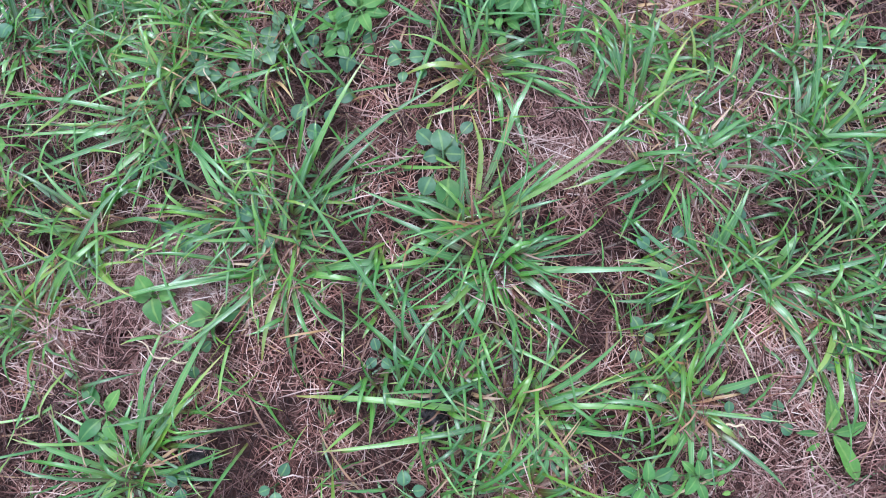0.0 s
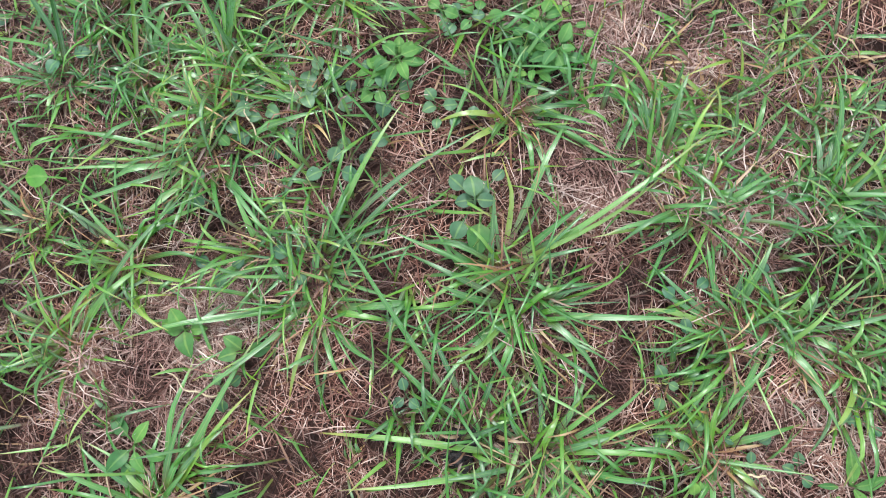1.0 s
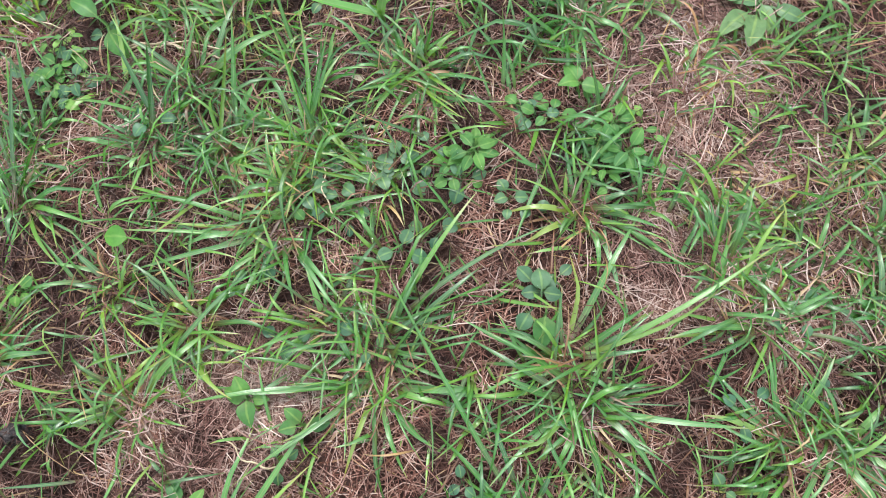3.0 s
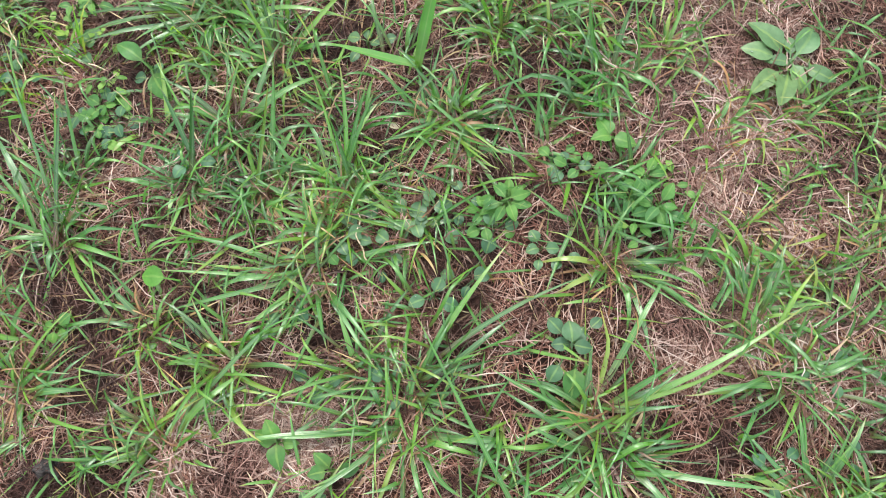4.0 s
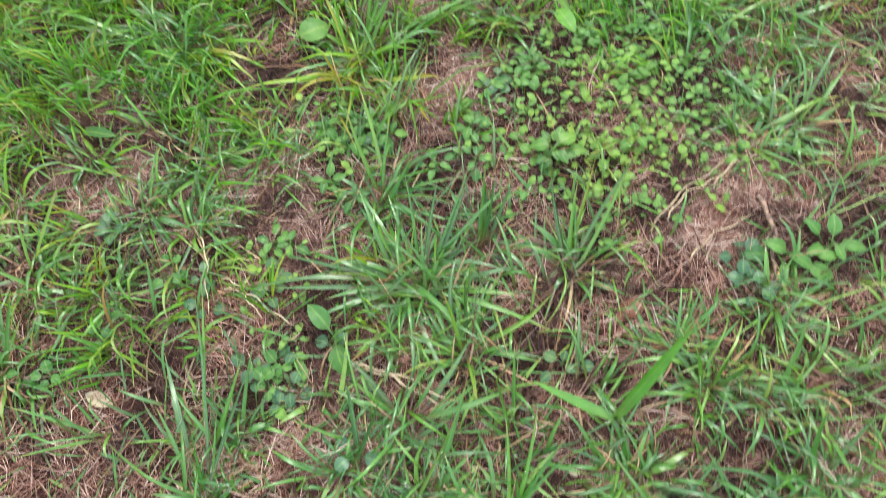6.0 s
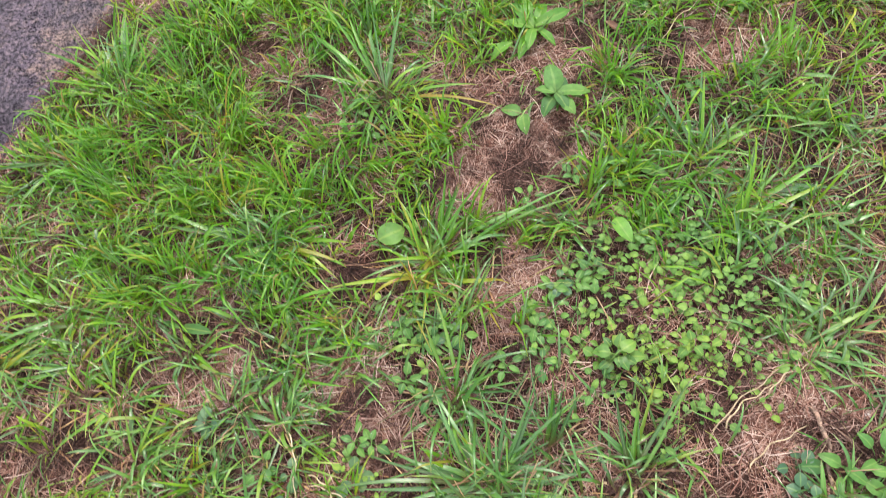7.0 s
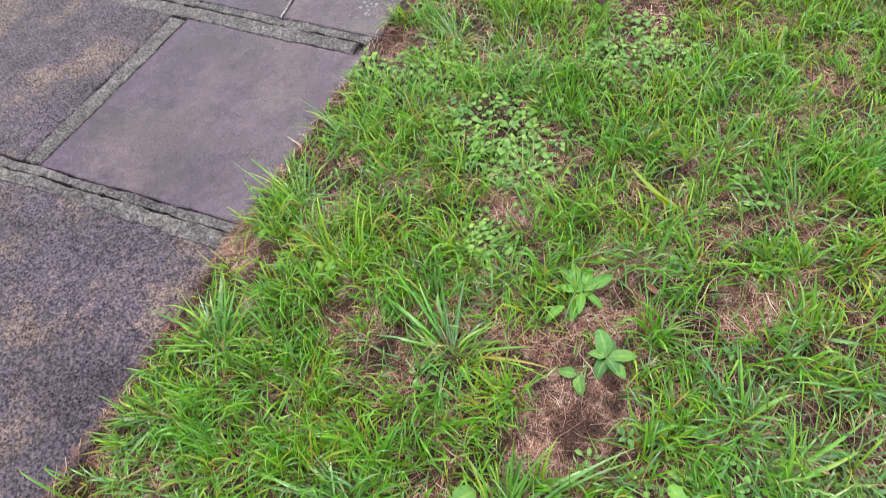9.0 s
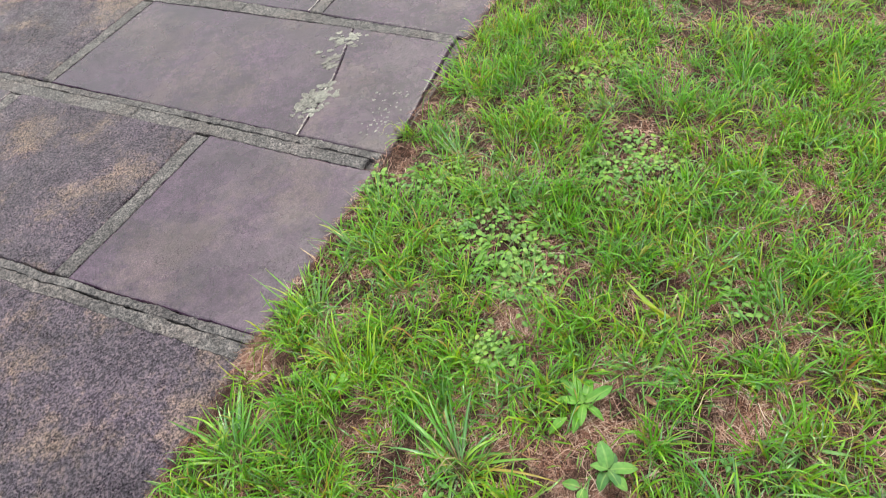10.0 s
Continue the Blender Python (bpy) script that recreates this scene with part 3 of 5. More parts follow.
        for k in range(n):
            a = k / n * 2 * math.pi
            q = rad * (1 + 0.75 * noise.noise((1.6 * math.cos(a) + spin, 1.6 * math.sin(a), spin)) + r2.uniform(-0.12, 0.12))
            pts.append((c[0] + 1.25 * q * math.cos(a), c[1] + q * math.sin(a)))
        rim = [bm.verts.new((px, py, -0.0014)) for px, py in pts]
        topv = [bm.verts.new((c[0] + 0.88 * (px - c[0]), c[1] + 0.88 * (py - c[1]), 0.0002 + lift)) for px, py in pts]
        bm.faces.new(topv)
        for k in range(n):
            bm.faces.new((rim[k], rim[(k + 1) % n], topv[(k + 1) % n], topv[k]))
    tagged(part("lichen", bm, lichen_mat, path, "pale lichen crusts"), kind="stuff")


# ---- stuff: needle litter and fine grass ----
BARE, MATS = [], []


def bare(x, y, r):
    BARE.append((x, y, r))


def by_the_way(x, y):
    """Whether a place lies in the stretch of lawn along the camera's way."""
    return -0.85 < x < 0.5 + 0.5 * y and y > 0.02 - 0.85 * x and y > -0.05 and y < 4.1 - 0.65 * x


def seen_area(r):
    """A place on the lawn: mostly along the camera's way, more thinly beyond."""
    while True:
        x, y = r.uniform(-1.1, 2.3), r.uniform(-0.4, 4.5)
        if by_the_way(x, y) or r.random() < 0.07:
            return x, y


def on_lawn(x, y, over=0.0):
    return axes_u(x, y) > EDGE_U - over


def bare_area(r, far=False):
    """A place in or about one of the bare patches."""
    x, y, rad = r.choice([p for p in BARE if (p[1] > 1.0) == far])
    a = r.uniform(0, 2 * math.pi)
    d = rad * math.sqrt(r.random()) * (1.25 + 0.9 * noise.noise((x + 1.3 * math.cos(a), y + 1.3 * math.sin(a), 3.0))) + abs(r.gauss(0, 0.25 * rad))
    return x + d * math.cos(a), y + d * math.sin(a)


def needle_litter(count, area, mat, label, seed):
    r = random.Random(seed)
    verts, faces = [], []
    made = 0
    while made < count:
        x, y = area(r)
        if y > 2.4 and r.random() < 0.5:
            continue
        if not on_lawn(x, y, 0.014) or (area is seen_area and r.random() < 0.5 and noise.noise((x * 9, y * 9, 5.5)) > 0.34):
            continue
        length, half = r.uniform(0.012, 0.055) * r.choice((0.7, 1.0, 1.0, 1.35)), r.uniform(0.00030, 0.00072)
        a, bend = r.uniform(0, 2 * math.pi), r.gauss(0, 0.09)
        z0, tilt = max(ground_z(x, y), 0.001 if not on_lawn(x, y) else -1) + abs(r.gauss(0.002, 0.005)), r.gauss(0, 0.05)
        c, s = math.cos(a), math.sin(a)
        base = len(verts)
        for i in range(3):
            q = i / 2 - 0.5
            off = bend * length * (q * q * 4 - 0.5)
            px, py, pz = x + c * q * length - s * off, y + s * q * length + c * off, z0 + tilt * q * length + 0.0015
            w = half * (1.0 if i == 1 else 0.6)
            verts += [(px - s * w, py + c * w, pz), (px + s * w, py - c * w, pz), (px, py, pz + w * 1.5)]
            if i:
                k = base + 3 * i
                faces += [(k - 3, k - 1, k + 2, k), (k - 1, k - 2, k + 1, k + 2)]
        made += 1
    ob = mesh_object("needle_litter", verts, faces, mat)
    tagged(ob, label, "needle litter", kind="stuff")


def fine_grass(name, count, mat, label, sizes, widths, place, seed, dry=False, steep=(0.12, 0.65), seg=6):
    """Many blades in one mesh, each with its own bend, fold and twist; place(r) gives a spot or None."""
    r = random.Random(seed)
    verts, faces, uvs = [], [], []
    made = 0
    while made < count:
        spot = place(r)
        if spot is None:
            continue
        x, y, a = spot[:3]
        length = r.uniform(*sizes) * (spot[3] if len(spot) > 3 else 1.0)
        half = 0.5 * r.uniform(*widths)
        rise = length * (r.uniform(0.03, 0.2) if dry else r.uniform(*steep))
        kind, sway, twist = r.choice((0, 0, 1, 1, 1, 2, 3)), r.gauss(0, 0.09), r.gauss(0, 0.7)
        reach = length * (0.9 if kind != 1 else math.sqrt(max(0.15, 1 - (rise / length) ** 2)))
        c, s, z = math.cos(a), math.sin(a), ground_z(x, y)
        base = len(verts)
        for i in range(seg + 1):
            q = i / seg
            w = half * (0.6 + 0.4 * min(1, q / 0.25)) * (1 - q ** 3) + 0.0002
            off, up = sway * length * q * q, z + rise * blade_profile(kind, q)
            px, py = x + c * reach * q - s * off, y + s * reach * q + c * off
            flat, tip = w * math.cos(twist * q), w * math.sin(twist * q)
            verts += [(px + s * flat, py - c * flat, up - tip), (px, py, up - 0.35 * w), (px - s * flat, py + c * flat, up + tip)]
            uvs += [(0.0, q), (0.5, q), (1.0, q)]
            if i:
                k = base + 3 * (i - 1)
                faces += [(k, k + 1, k + 4, k + 3), (k + 1, k + 2, k + 5, k + 4)]
        made += 1
    ob = mesh_object(name, verts, faces, mat, uvs=uvs)
    return tagged(ob, label, name.replace("_", " "), kind="stuff")


def leaf_mat_patch(spots, seed):
    """Small creeping leaves in patches (x, y, radius, count)."""
    r = random.Random(seed)
    verts, faces, uvs = [], [], []
    shapes = [leaf_data(*LEAF_SHAPES[k]) for k in ("oval", "oval", "heart")]
    for x0, y0, rad, count in spots:
        MATS.append((x0, y0, rad))
        for i in range(int(count * (3.0 if y0 > 1.9 else 1.5))):
            a, d = r.uniform(0, 6.283), 1.25 * rad * math.sqrt(r.random()) * r.uniform(0.6, 1.15)
            x, y = x0 + d * math.cos(a), y0 + d * math.sin(a)
            v, f, uv = shapes[r.randrange(3)]
            size, t, tilt = r.uniform(0.006, 0.0155) * (1.3 if y0 > 1.9 else 1.0), r.uniform(0, 6.283), r.gauss(0.05, 0.28)
            c, s, z = math.cos(t), math.sin(t), ground_z(x, y) + r.uniform(0.004, 0.022)
            base = len(verts)
            verts += [(x + size * (c * p[1] + s * p[0]), y + size * (s * p[1] - c * p[0]), z + size * (p[2] + tilt * p[1])) for p in v]
            faces += [tuple(base + i for i in q) for q in f]
            uvs += uv
    ob = mesh_object("creeping_leaves", verts, faces, leaf_stuff_mat, uvs=uvs)
    tagged(ob, "patches of small creeping green leaves in the lawn", "ground cover", kind="stuff")


def in_any(spots, x, y):
    return any((x - a) ** 2 + (y - b) ** 2 < c * c for a, b, c in spots)


def scattered_tufts(name, count, seed, sizes, per, widths, area, mat, steep=(0.15, 0.75), seg=5):
    """Further tufts of the same lawn, joined: count tufts of per blades."""
    r = random.Random(seed)
    spots = []
    while len(spots) < count:
        x, y = area(r)
        if not on_lawn(x, y, -0.024) or in_any(BARE, x, y) or any((x - a) ** 2 + (y - b) ** 2 < 0.0007 for a, b, c in TUFTS):
            continue
        if in_any(MATS, x, y) and r.random() < 0.62:
            continue
        thick = noise.noise((x * 6.5, y * 6.5, 1.5))
        if thick < r.uniform(-0.6, 0.12):
            continue
        spots.append((x, y, r.uniform(0, 6.283), r.choice((0.6, 0.8, 0.9, 1.0, 1.25)) * (0.85 + 0.75 * max(-0.3, thick))))
    todo = [(x + r.gauss(0, 0.012), y + r.gauss(0, 0.012), a + r.gauss(0, 0.9), k) for x, y, a, k in spots for i in range(int(per * r.uniform(0.6, 1.4)))]
    feed = iter(todo)
    return fine_grass(name, len(todo), mat, "further tufts of wet green lawn grass", sizes, widths, lambda q: next(feed), seed + 1, False, steep, seg)


def outer_lawn(count, seed):
    """The lawn going on beyond the camera's way: coarser blades in one mesh."""
    r = random.Random(seed)
    verts, faces, uvs = [], [], []
    made = 0
    while made < count:
        d, t = 0.8 + 5.5 * r.random() ** 0.7, r.uniform(0, 6.283)
        x, y = 0.3 + d * math.cos(t), 1.8 + d * math.sin(t)
        if not on_lawn(x, y, -0.03) or by_the_way(x, y) or noise.noise((x * 3, y * 3, 7.0)) < -0.25:
            continue
        a, length, w = r.uniform(0, 6.283), r.uniform(0.05, 0.14), r.uniform(0.002, 0.0045)
        c, s, z, rise, base = math.cos(a), math.sin(a), ground_z(x, y), length * r.uniform(0.15, 0.7), len(verts)
        for q, k, h in ((0.0, 0.8, 0.0), (0.4, 1.0, 0.62), (0.75, 0.7, 0.95), (1.0, 0.08, 1.0)):
            for side in (-1, 1):
                verts.append((x + c * q * length + s * side * w * k, y + s * q * length - c * side * w * k, z + h * rise))
                uvs.append((0.5 + 0.5 * side, q))
        faces += [(base + 2 * i, base + 2 * i + 1, base + 2 * i + 3, base + 2 * i + 2) for i in range(3)]
        made += 1
    ob = mesh_object("outer_lawn", verts, faces, lawn_stuff_mat, uvs=uvs)
    tagged(ob, "green lawn grass going on around", "lawn", kind="stuff")


def solid(name, rings, mat, label, category):
    """A closed lump from rings of points, first and last closed."""
    bm = bmesh.new()
    vr = [[bm.verts.new(p) for p in ring] for ring in rings]
    n = len(vr[0])
    for a, b in zip(vr, vr[1:]):
        for i in range(n):
            bm.faces.new((a[i], a[(i + 1) % n], b[(i + 1) % n], b[i]))
    bm.faces.new(vr[0][::-1])
    bm.faces.new(vr[-1])
    for f in bm.faces:
        f.smooth = True
    return tagged(part(name, bm, mat, None, label), category=category)


def lump(name, x, y, size, flat, mat, label, category, rough=0.25, seed=0.0):
    """A pebble or a clod lying on the soil."""
    z0, rings = ground_z(x, y), []
    for i in range(9):
        t = math.pi * (0.04 + 0.92 * i / 8)
        ring = []
        for k in range(14):
            a = k / 14 * 2 * math.pi
            d = size * (1 + rough * noise.noise((2.2 * math.cos(a) * math.sin(t) + seed, 2.2 * math.sin(a) * math.sin(t), 2.2 * math.cos(t))))
            ring.append((x + d * math.sin(t) * math.cos(a), y + d * math.sin(t) * math.sin(a) * 0.8, z0 + size * flat * 0.4 - d * flat * math.cos(t)))
        rings.append(ring)
    return solid(name, rings, mat, label, category)


def twig(x0, y0, x1, y1, radius, label, mat=None, name="twig", lift=0.006):
    rings = []
    n = 14
    for i in range(n):
        s = i / (n - 1)
        x, y = x0 + (x1 - x0) * s, y0 + (y1 - y0) * s
        off = 0.006 * math.sin(5 * s) + 0.002 * math.sin(17 * s)
        dx, dy = x1 - x0, y1 - y0
        d = math.hypot(dx, dy)
        x, y = x - dy / d * off, y + dx / d * off
        r = radius * (1 - 0.45 * s) * (1 + 0.15 * math.sin(23 * s))
        z = ground_z(x, y) + lift * (1 + math.sin(math.pi * s)) + r
        rings.append([(x - dy / d * r * math.cos(k * math.pi / 4), y + dx / d * r * math.cos(k * math.pi / 4), z + r * math.sin(k * math.pi / 4)) for k in range(8)])
    return solid(name, rings, mat or twig_mat, label, name.replace("_", " "))


def dead_leaf(x, y, length, angle, mat, label, lift=0.006):
    """A fallen, curled leaf."""
    rows, cols = 9, 6
    verts, faces, uvs = [], [], []
    for i in range(rows + 1):
        s = i / rows
        w = 0.30 * math.sin(math.pi * min(0.985, s + 0.015)) ** 0.7
        for j in range(cols + 1):
            q = j / cols * 2 - 1
            verts.append((q * w * (1 - 0.15 * abs(q)), s, 0.35 * q * q * w + 0.12 * s * s + 0.03 * math.sin(7 * s + 3 * q)))
            uvs.append((j / cols, s))
        if i:
            for j in range(cols):
                a = (i - 1) * (cols + 1) + j
                faces.append((a, a + 1, a + cols + 2, a + cols + 1))
    ob = mesh_object("dead_leaf", verts, faces, mat, uvs=uvs)
    ob.location, ob.rotation_euler, ob.scale = (x, y, ground_z(x, y) + lift), (0.05, 0.08, angle), (length, length, length)
    return tagged(ob, label, "leaf")


# way over the ground, rise, length, width and bend of the shoot's two blades
SHOOT_TALL = (0.069, 0.062, 0.113, 0.15, 0.0135, 1)
SHOOT_LOW = (-0.074, 0.059, 0.030, 0.10, 0.0115, 1)


def broad_shoot(x, y):
    """The one broad-bladed shoot: a tall blade and a lower one from one sheath."""
    z = ground_z(x, y)
    shoot = new("grass_shoot")
    shoot.location = (x, y, z)
    tagged(shoot, "single bright green shoot with two broad upright blades", "grass shoot")
    stem(shoot, [(0, 0, -0.004), (0.003, 0.002, 0.02), (0.0, 0.0, 0.042)], 0.0032, grass_bright_mat)
    for dx, dy, top, length, width, kind in (SHOOT_TALL, SHOOT_LOW):
        data = blade_data(kind, 0.02, width / length)
        ob = mesh_object("broad_blade", data[0], data[1], grass_bright_mat, shoot, data[2])
        ob.location, ob.rotation_euler, ob.scale = (0, 0, 0.036), (0, 0.12, math.atan2(dy, dx) - math.pi / 2), (length, math.hypot(dx, dy), top)
    return shoot


def droplets(count, seed):
    """Rain drops sitting on blades and leaves: beads in one mesh."""
    r = random.Random(seed)
    holders = [o for o in scene.objects if o.name.split(".")[0] in ("blade", "leaf") and o.parent]
    verts, faces = [], []
    for i in range(count):
        o = r.choice(holders)
        m = Matrix.Translation(o.parent.location) @ o.matrix_basis
        v = o.data.vertices[r.randrange(6, len(o.data.vertices) - 3)].co
        c = m @ v
        rad = r.uniform(0.0007, 0.0019)
        base = len(verts)
        for ring, (q, h) in enumerate(((1.0, -0.1), (0.85, 0.5), (0.4, 0.85))):
            verts += [(c.x + rad * q * math.cos(k * math.pi / 3), c.y + rad * q * math.sin(k * math.pi / 3), c.z + 0.0006 + rad * h * 0.8) for k in range(6)]
        faces += [(base + 6 * a + k, base + 6 * a + (k + 1) % 6, base + 6 * a + 6 + (k + 1) % 6, base + 6 * a + 6 + k) for a in range(2) for k in range(6)]
        faces.append(tuple(base + 12 + k for k in range(6)))
    ob = mesh_object("rain_drops", verts, faces, drop_mat)
    tagged(ob, "small clear rain drops on leaves and blades", "water drops", kind="stuff")


build_path()


# ---- plants, each at its place ----
grass_tuft(-0.173, 0.826, 10, 0.100, (-0.13, 0.093, -0.106, 0.119, 0.132, -0.046, 0.022, 0.05, 0.053, 0.094, -0.006, -0.135, -0.008, -0.115, -0.014, -0.087, -0.048, 0.012, -0.109, 0.033, -0.086, -0.023, -0.153, 0.061), 14)
grass_tuft(-0.185, 0.704, 8, 0.090, (0.107, 0.061, 0.014, 0.073, -0.001, -0.048, -0.064, 0.056, -0.051, 0.019), 6)
grass_tuft(-0.177, 0.629, 10, 0.100, (-0.171, 0.091, -0.077, 0.044, -0.127, 0.074, -0.139, 0, -0.168, -0.009, 0.018, 0.029, -0.06, -0.014, -0.043, -0.028, -0.04, -0.058, -0.041, -0.092, -0.046, -0.115, 0.004, -0.08, 0.041, -0.074, -0.086, -0.046, 0.086, -0.086, 0.132, -0.102, -0.015, 0.033), 12)
grass_tuft(-0.146, 0.662, 6, 0.090, (0.119, -0.016, 0.207, 0.002, 0.095, -0.024, 0.159, 0.081, 0.049, 0.003, 0.062, 0.036, 0.108, 0.039), 6)
grass_tuft(-0.012, 0.534, 12, 0.100, (-0.036, 0.079, 0.078, 0.079, 0.073, -0.034, -0.06, 0.093, 0.079, -0.039, 0.218, -0.064, 0.186, -0.06, 0.058, 0.016, -0.028, 0.064, -0.026, 0.033, 0.1, 0.015, 0.165, 0.067), 6)
grass_tuft(-0.021, 0.491, 12, 0.100, (0.093, -0.125, 0.059, -0.027, -0.03, -0.08, -0.066, -0.035, -0.04, -0.03, -0.052, -0.074, -0.075, 0.001, 0.015, -0.106, 0.014, -0.077, -0.046, 0.003, -0.054, 0.066, -0.065, 0.119, 0.036, -0.014), 12)
grass_tuft(-0.132, 0.433, 8, 0.080, (-0.027, 0.124, -0.012, 0.06, 0.018, 0.047, 0.052, 0.031, 0.031, -0.032, 0.035, 0.115, 0.002, 0.305), 16)
grass_tuft(-0.102, 0.376, 12, 0.100, (-0.16, 0.141, 0.098, -0.098, 0.085, -0.083, 0.122, -0.029, 0.113, -0.032, 0.095, 0.004, 0.09, 0.022, 0.06, 0.007, 0.023, 0.073, 0.054, 0.046, -0.004, 0.066, -0.154, 0.099, -0.094, 0.041, -0.062, -0.031, -0.012, -0.079, 0.043, -0.063, 0.067, -0.025, -0.033, -0.005), 26)
grass_tuft(-0.140, 0.319, 8, 0.100, (-0.044, 0.05, 0.048, 0.009, 0.044, -0.032, 0.006, 0.045), 30)
grass_tuft(-0.419, 0.569, 14, 0.110, (-0.014, 0.099, 0.001, 0.045, 0.023, 0.129, 0.09, 0.071, 0.129, 0.094, 0.163, 0.092, -0.002, 0.068, -0.058, 0.096, 0.087, 0.032, 0.154, 0.029, 0.11, 0.013, 0.054, 0.061, -0.04, 0.02, 0.021, -0.025, 0.009, 0.011), 6)
grass_tuft(-0.397, 0.757, 10, 0.100, (-0.035, -0.069, -0.003, 0.002, 0.063, 0.024, -0.025, 0, 0.01, -0.066, 0.022, 0.045, 0.114, 0.015, 0.179, 0.071), 6)
grass_tuft(-0.303, 0.794, 12, 0.100, (-0.037, 0.075, 0.067, -0.071, 0.064, 0.007, -0.018, -0.054, -0.064, 0.038, -0.011, 0.09, -0.021, 0.038, 0.084, -0.068, 0.065, -0.01), 6)
grass_tuft(-0.058, 0.801, 8, 0.090, (0.007, 0.066, 0.021, 0.041, 0.008, 0.045, 0.056, -0.023, -0.024, 0.051, -0.041, 0.066, -0.006, 0.082), 6)
grass_tuft(-0.123, 0.861, 8, 0.100, (0.021, 0.058, 0.03, 0.042, 0.068, 0.014, 0.054, -0.021, -0.031, 0.05), 6)
grass_tuft(0.101, 0.653, 12, 0.090, (0.01, 0.027, -0.004, -0.022, -0.04, -0.005, 0.046, -0.015, 0.058, -0.065, 0.075, -0.027, -0.029, -0.098, -0.065, 0.049, -0.07, -0.007, -0.03, -0.075, -0.035, -0.016, 0.07, -0.045, 0.03, -0.115), 6)
grass_tuft(0.183, 0.523, 10, 0.090, (0.005, 0.054, -0.047, -0.011, 0.038, 0.069, 0.057, 0.04, 0.038, 0.054, 0.073, 0.044, 0.038, -0.03, -0.034, 0.015, 0.053, 0.001, 0.038, -0.022, 0.074, -0.037, 0.044, -0.076), 6)
grass_tuft(0.254, 0.462, 3, 0.070, (0.057, 0.039), 6)
grass_tuft(0.269, 0.384, 12, 0.100, (0.1, 0.092, 0.059, 0.055, 0.095, 0.037, 0.049, 0.005, 0.067, -0.019, 0.085, -0.006, -0.003, 0.038, -0.037, 0.033, -0.031, -0.05, -0.04, 0.058, 0.041, -0.045, 0.007, -0.064, -0.014, -0.044, -0.007, -0.03), 6)
grass_tuft(0.178, 0.448, 8, 0.090, (-0.092, 0.022, -0.097, 0.063, 0.069, -0.016, 0.065, -0.112), 6)
grass_tuft(0.114, 0.350, 12, 0.090, (0.033, 0.08, -0.02, 0.106, -0.102, -0.033, -0.041, 0.076, 0.048, 0.038, 0.085, 0.04, -0.038, -0.009, 0.034, 0.002), 6)
grass_tuft(0.152, 0.323, 12, 0.090, (0.019, -0.053, -0.01, -0.047, 0.026, 0.002, -0.11, -0.032, -0.003, -0.033, 0.083, -0.062, -0.037, -0.102, -0.002, -0.081, 0.062, 0.004), 6)
grass_tuft(0.024, 0.278, 10, 0.090, (-0.019, 0.045, 0.001, -0.094, -0.001, -0.048, 0.023, 0.061, 0.045, 0.042, 0.046, 0.014, 0.024, -0.044, 0.083, -0.024), 10)
grass_tuft(0.179, 0.251, 10, 0.090, (0.024, 0.058, -0.007, -0.021, 0.024, -0.022, -0.042, -0.042, -0.036, 0.004, -0.071, -0.024), 6)
broad_plant(0.100, 0.182, 0, 0.050, 'long', 'mid', 0.020, tips=(-0.009, -0.042, 0.045, 0.019, 0.022, 0.034, 0.016, -0.007, 0.031, -0.023, 0.021, 0.017, -0.027, 0.003, 0.013))
broad_plant(0.011, 0.604, 0, 0.020, 'round', 'dark', 0.030, tips=(-0.004, 0.035, 0.02, 0.022, 0.008, 0.021, -0.011, 0.008, 0.018, 0.014, -0.015, 0.018, -0.041, -0.018, 0.019, 0.041, 0.005, 0.015, 0.004, 0.007, 0.022))
broad_plant(0.000, 0.583, 0, 0.020, 'heart', 'mid', 0.030, tips=(-0.016, -0.017, 0.032))
broad_plant(-0.292, 0.690, 0, 0.020, 'heart', 'mid', 0.020, tips=(0.001, 0.012, 0.023, -0.011, -0.026, 0.026, -0.014, 0.02, 0.023, 0.019, -0.014, 0.017))
broad_plant(-0.260, 0.636, 3, 0.022, 'heart', 'mid', 0.020)
broad_plant(0.045, 0.767, 14, 0.021, 'oval', 'mid', 0.030)
broad_plant(0.021, 0.774, 6, 0.016, 'oval', 'mid', 0.020)
broad_plant(-0.049, 0.807, 3, 0.018, 'round', 'dark', 0.015)
broad_plant(-0.029, 0.804, 3, 0.018, 'round', 'dark', 0.015)
broad_plant(0.016, 0.750, 3, 0.018, 'round', 'dark', 0.015)
broad_plant(0.012, 0.799, 3, 0.018, 'round', 'dark', 0.015)
broad_plant(-0.092, 0.827, 3, 0.018, 'round', 'dark', 0.015)
broad_plant(-0.115, 0.831, 3, 0.018, 'round', 'dark', 0.015)
broad_plant(-0.129, 0.837, 3, 0.018, 'round', 'dark', 0.015)
broad_plant(-0.094, 0.797, 3, 0.018, 'round', 'dark', 0.015)
broad_plant(-0.204, 0.803, 3, 0.018, 'round', 'dark', 0.015)
broad_plant(-0.078, 0.727, 3, 0.018, 'round', 'dark', 0.015)
broad_plant(-0.164, 0.675, 3, 0.018, 'round', 'dark', 0.015)
broad_plant(-0.222, 1.014, 3, 0.018, 'round', 'dark', 0.015)
broad_plant(-0.034, 0.718, 3, 0.018, 'round', 'dark', 0.015)
broad_plant(0.203, 0.433, 3, 0.018, 'round', 'dark', 0.015)
broad_plant(0.096, 0.403, 3, 0.018, 'round', 'dark', 0.015)
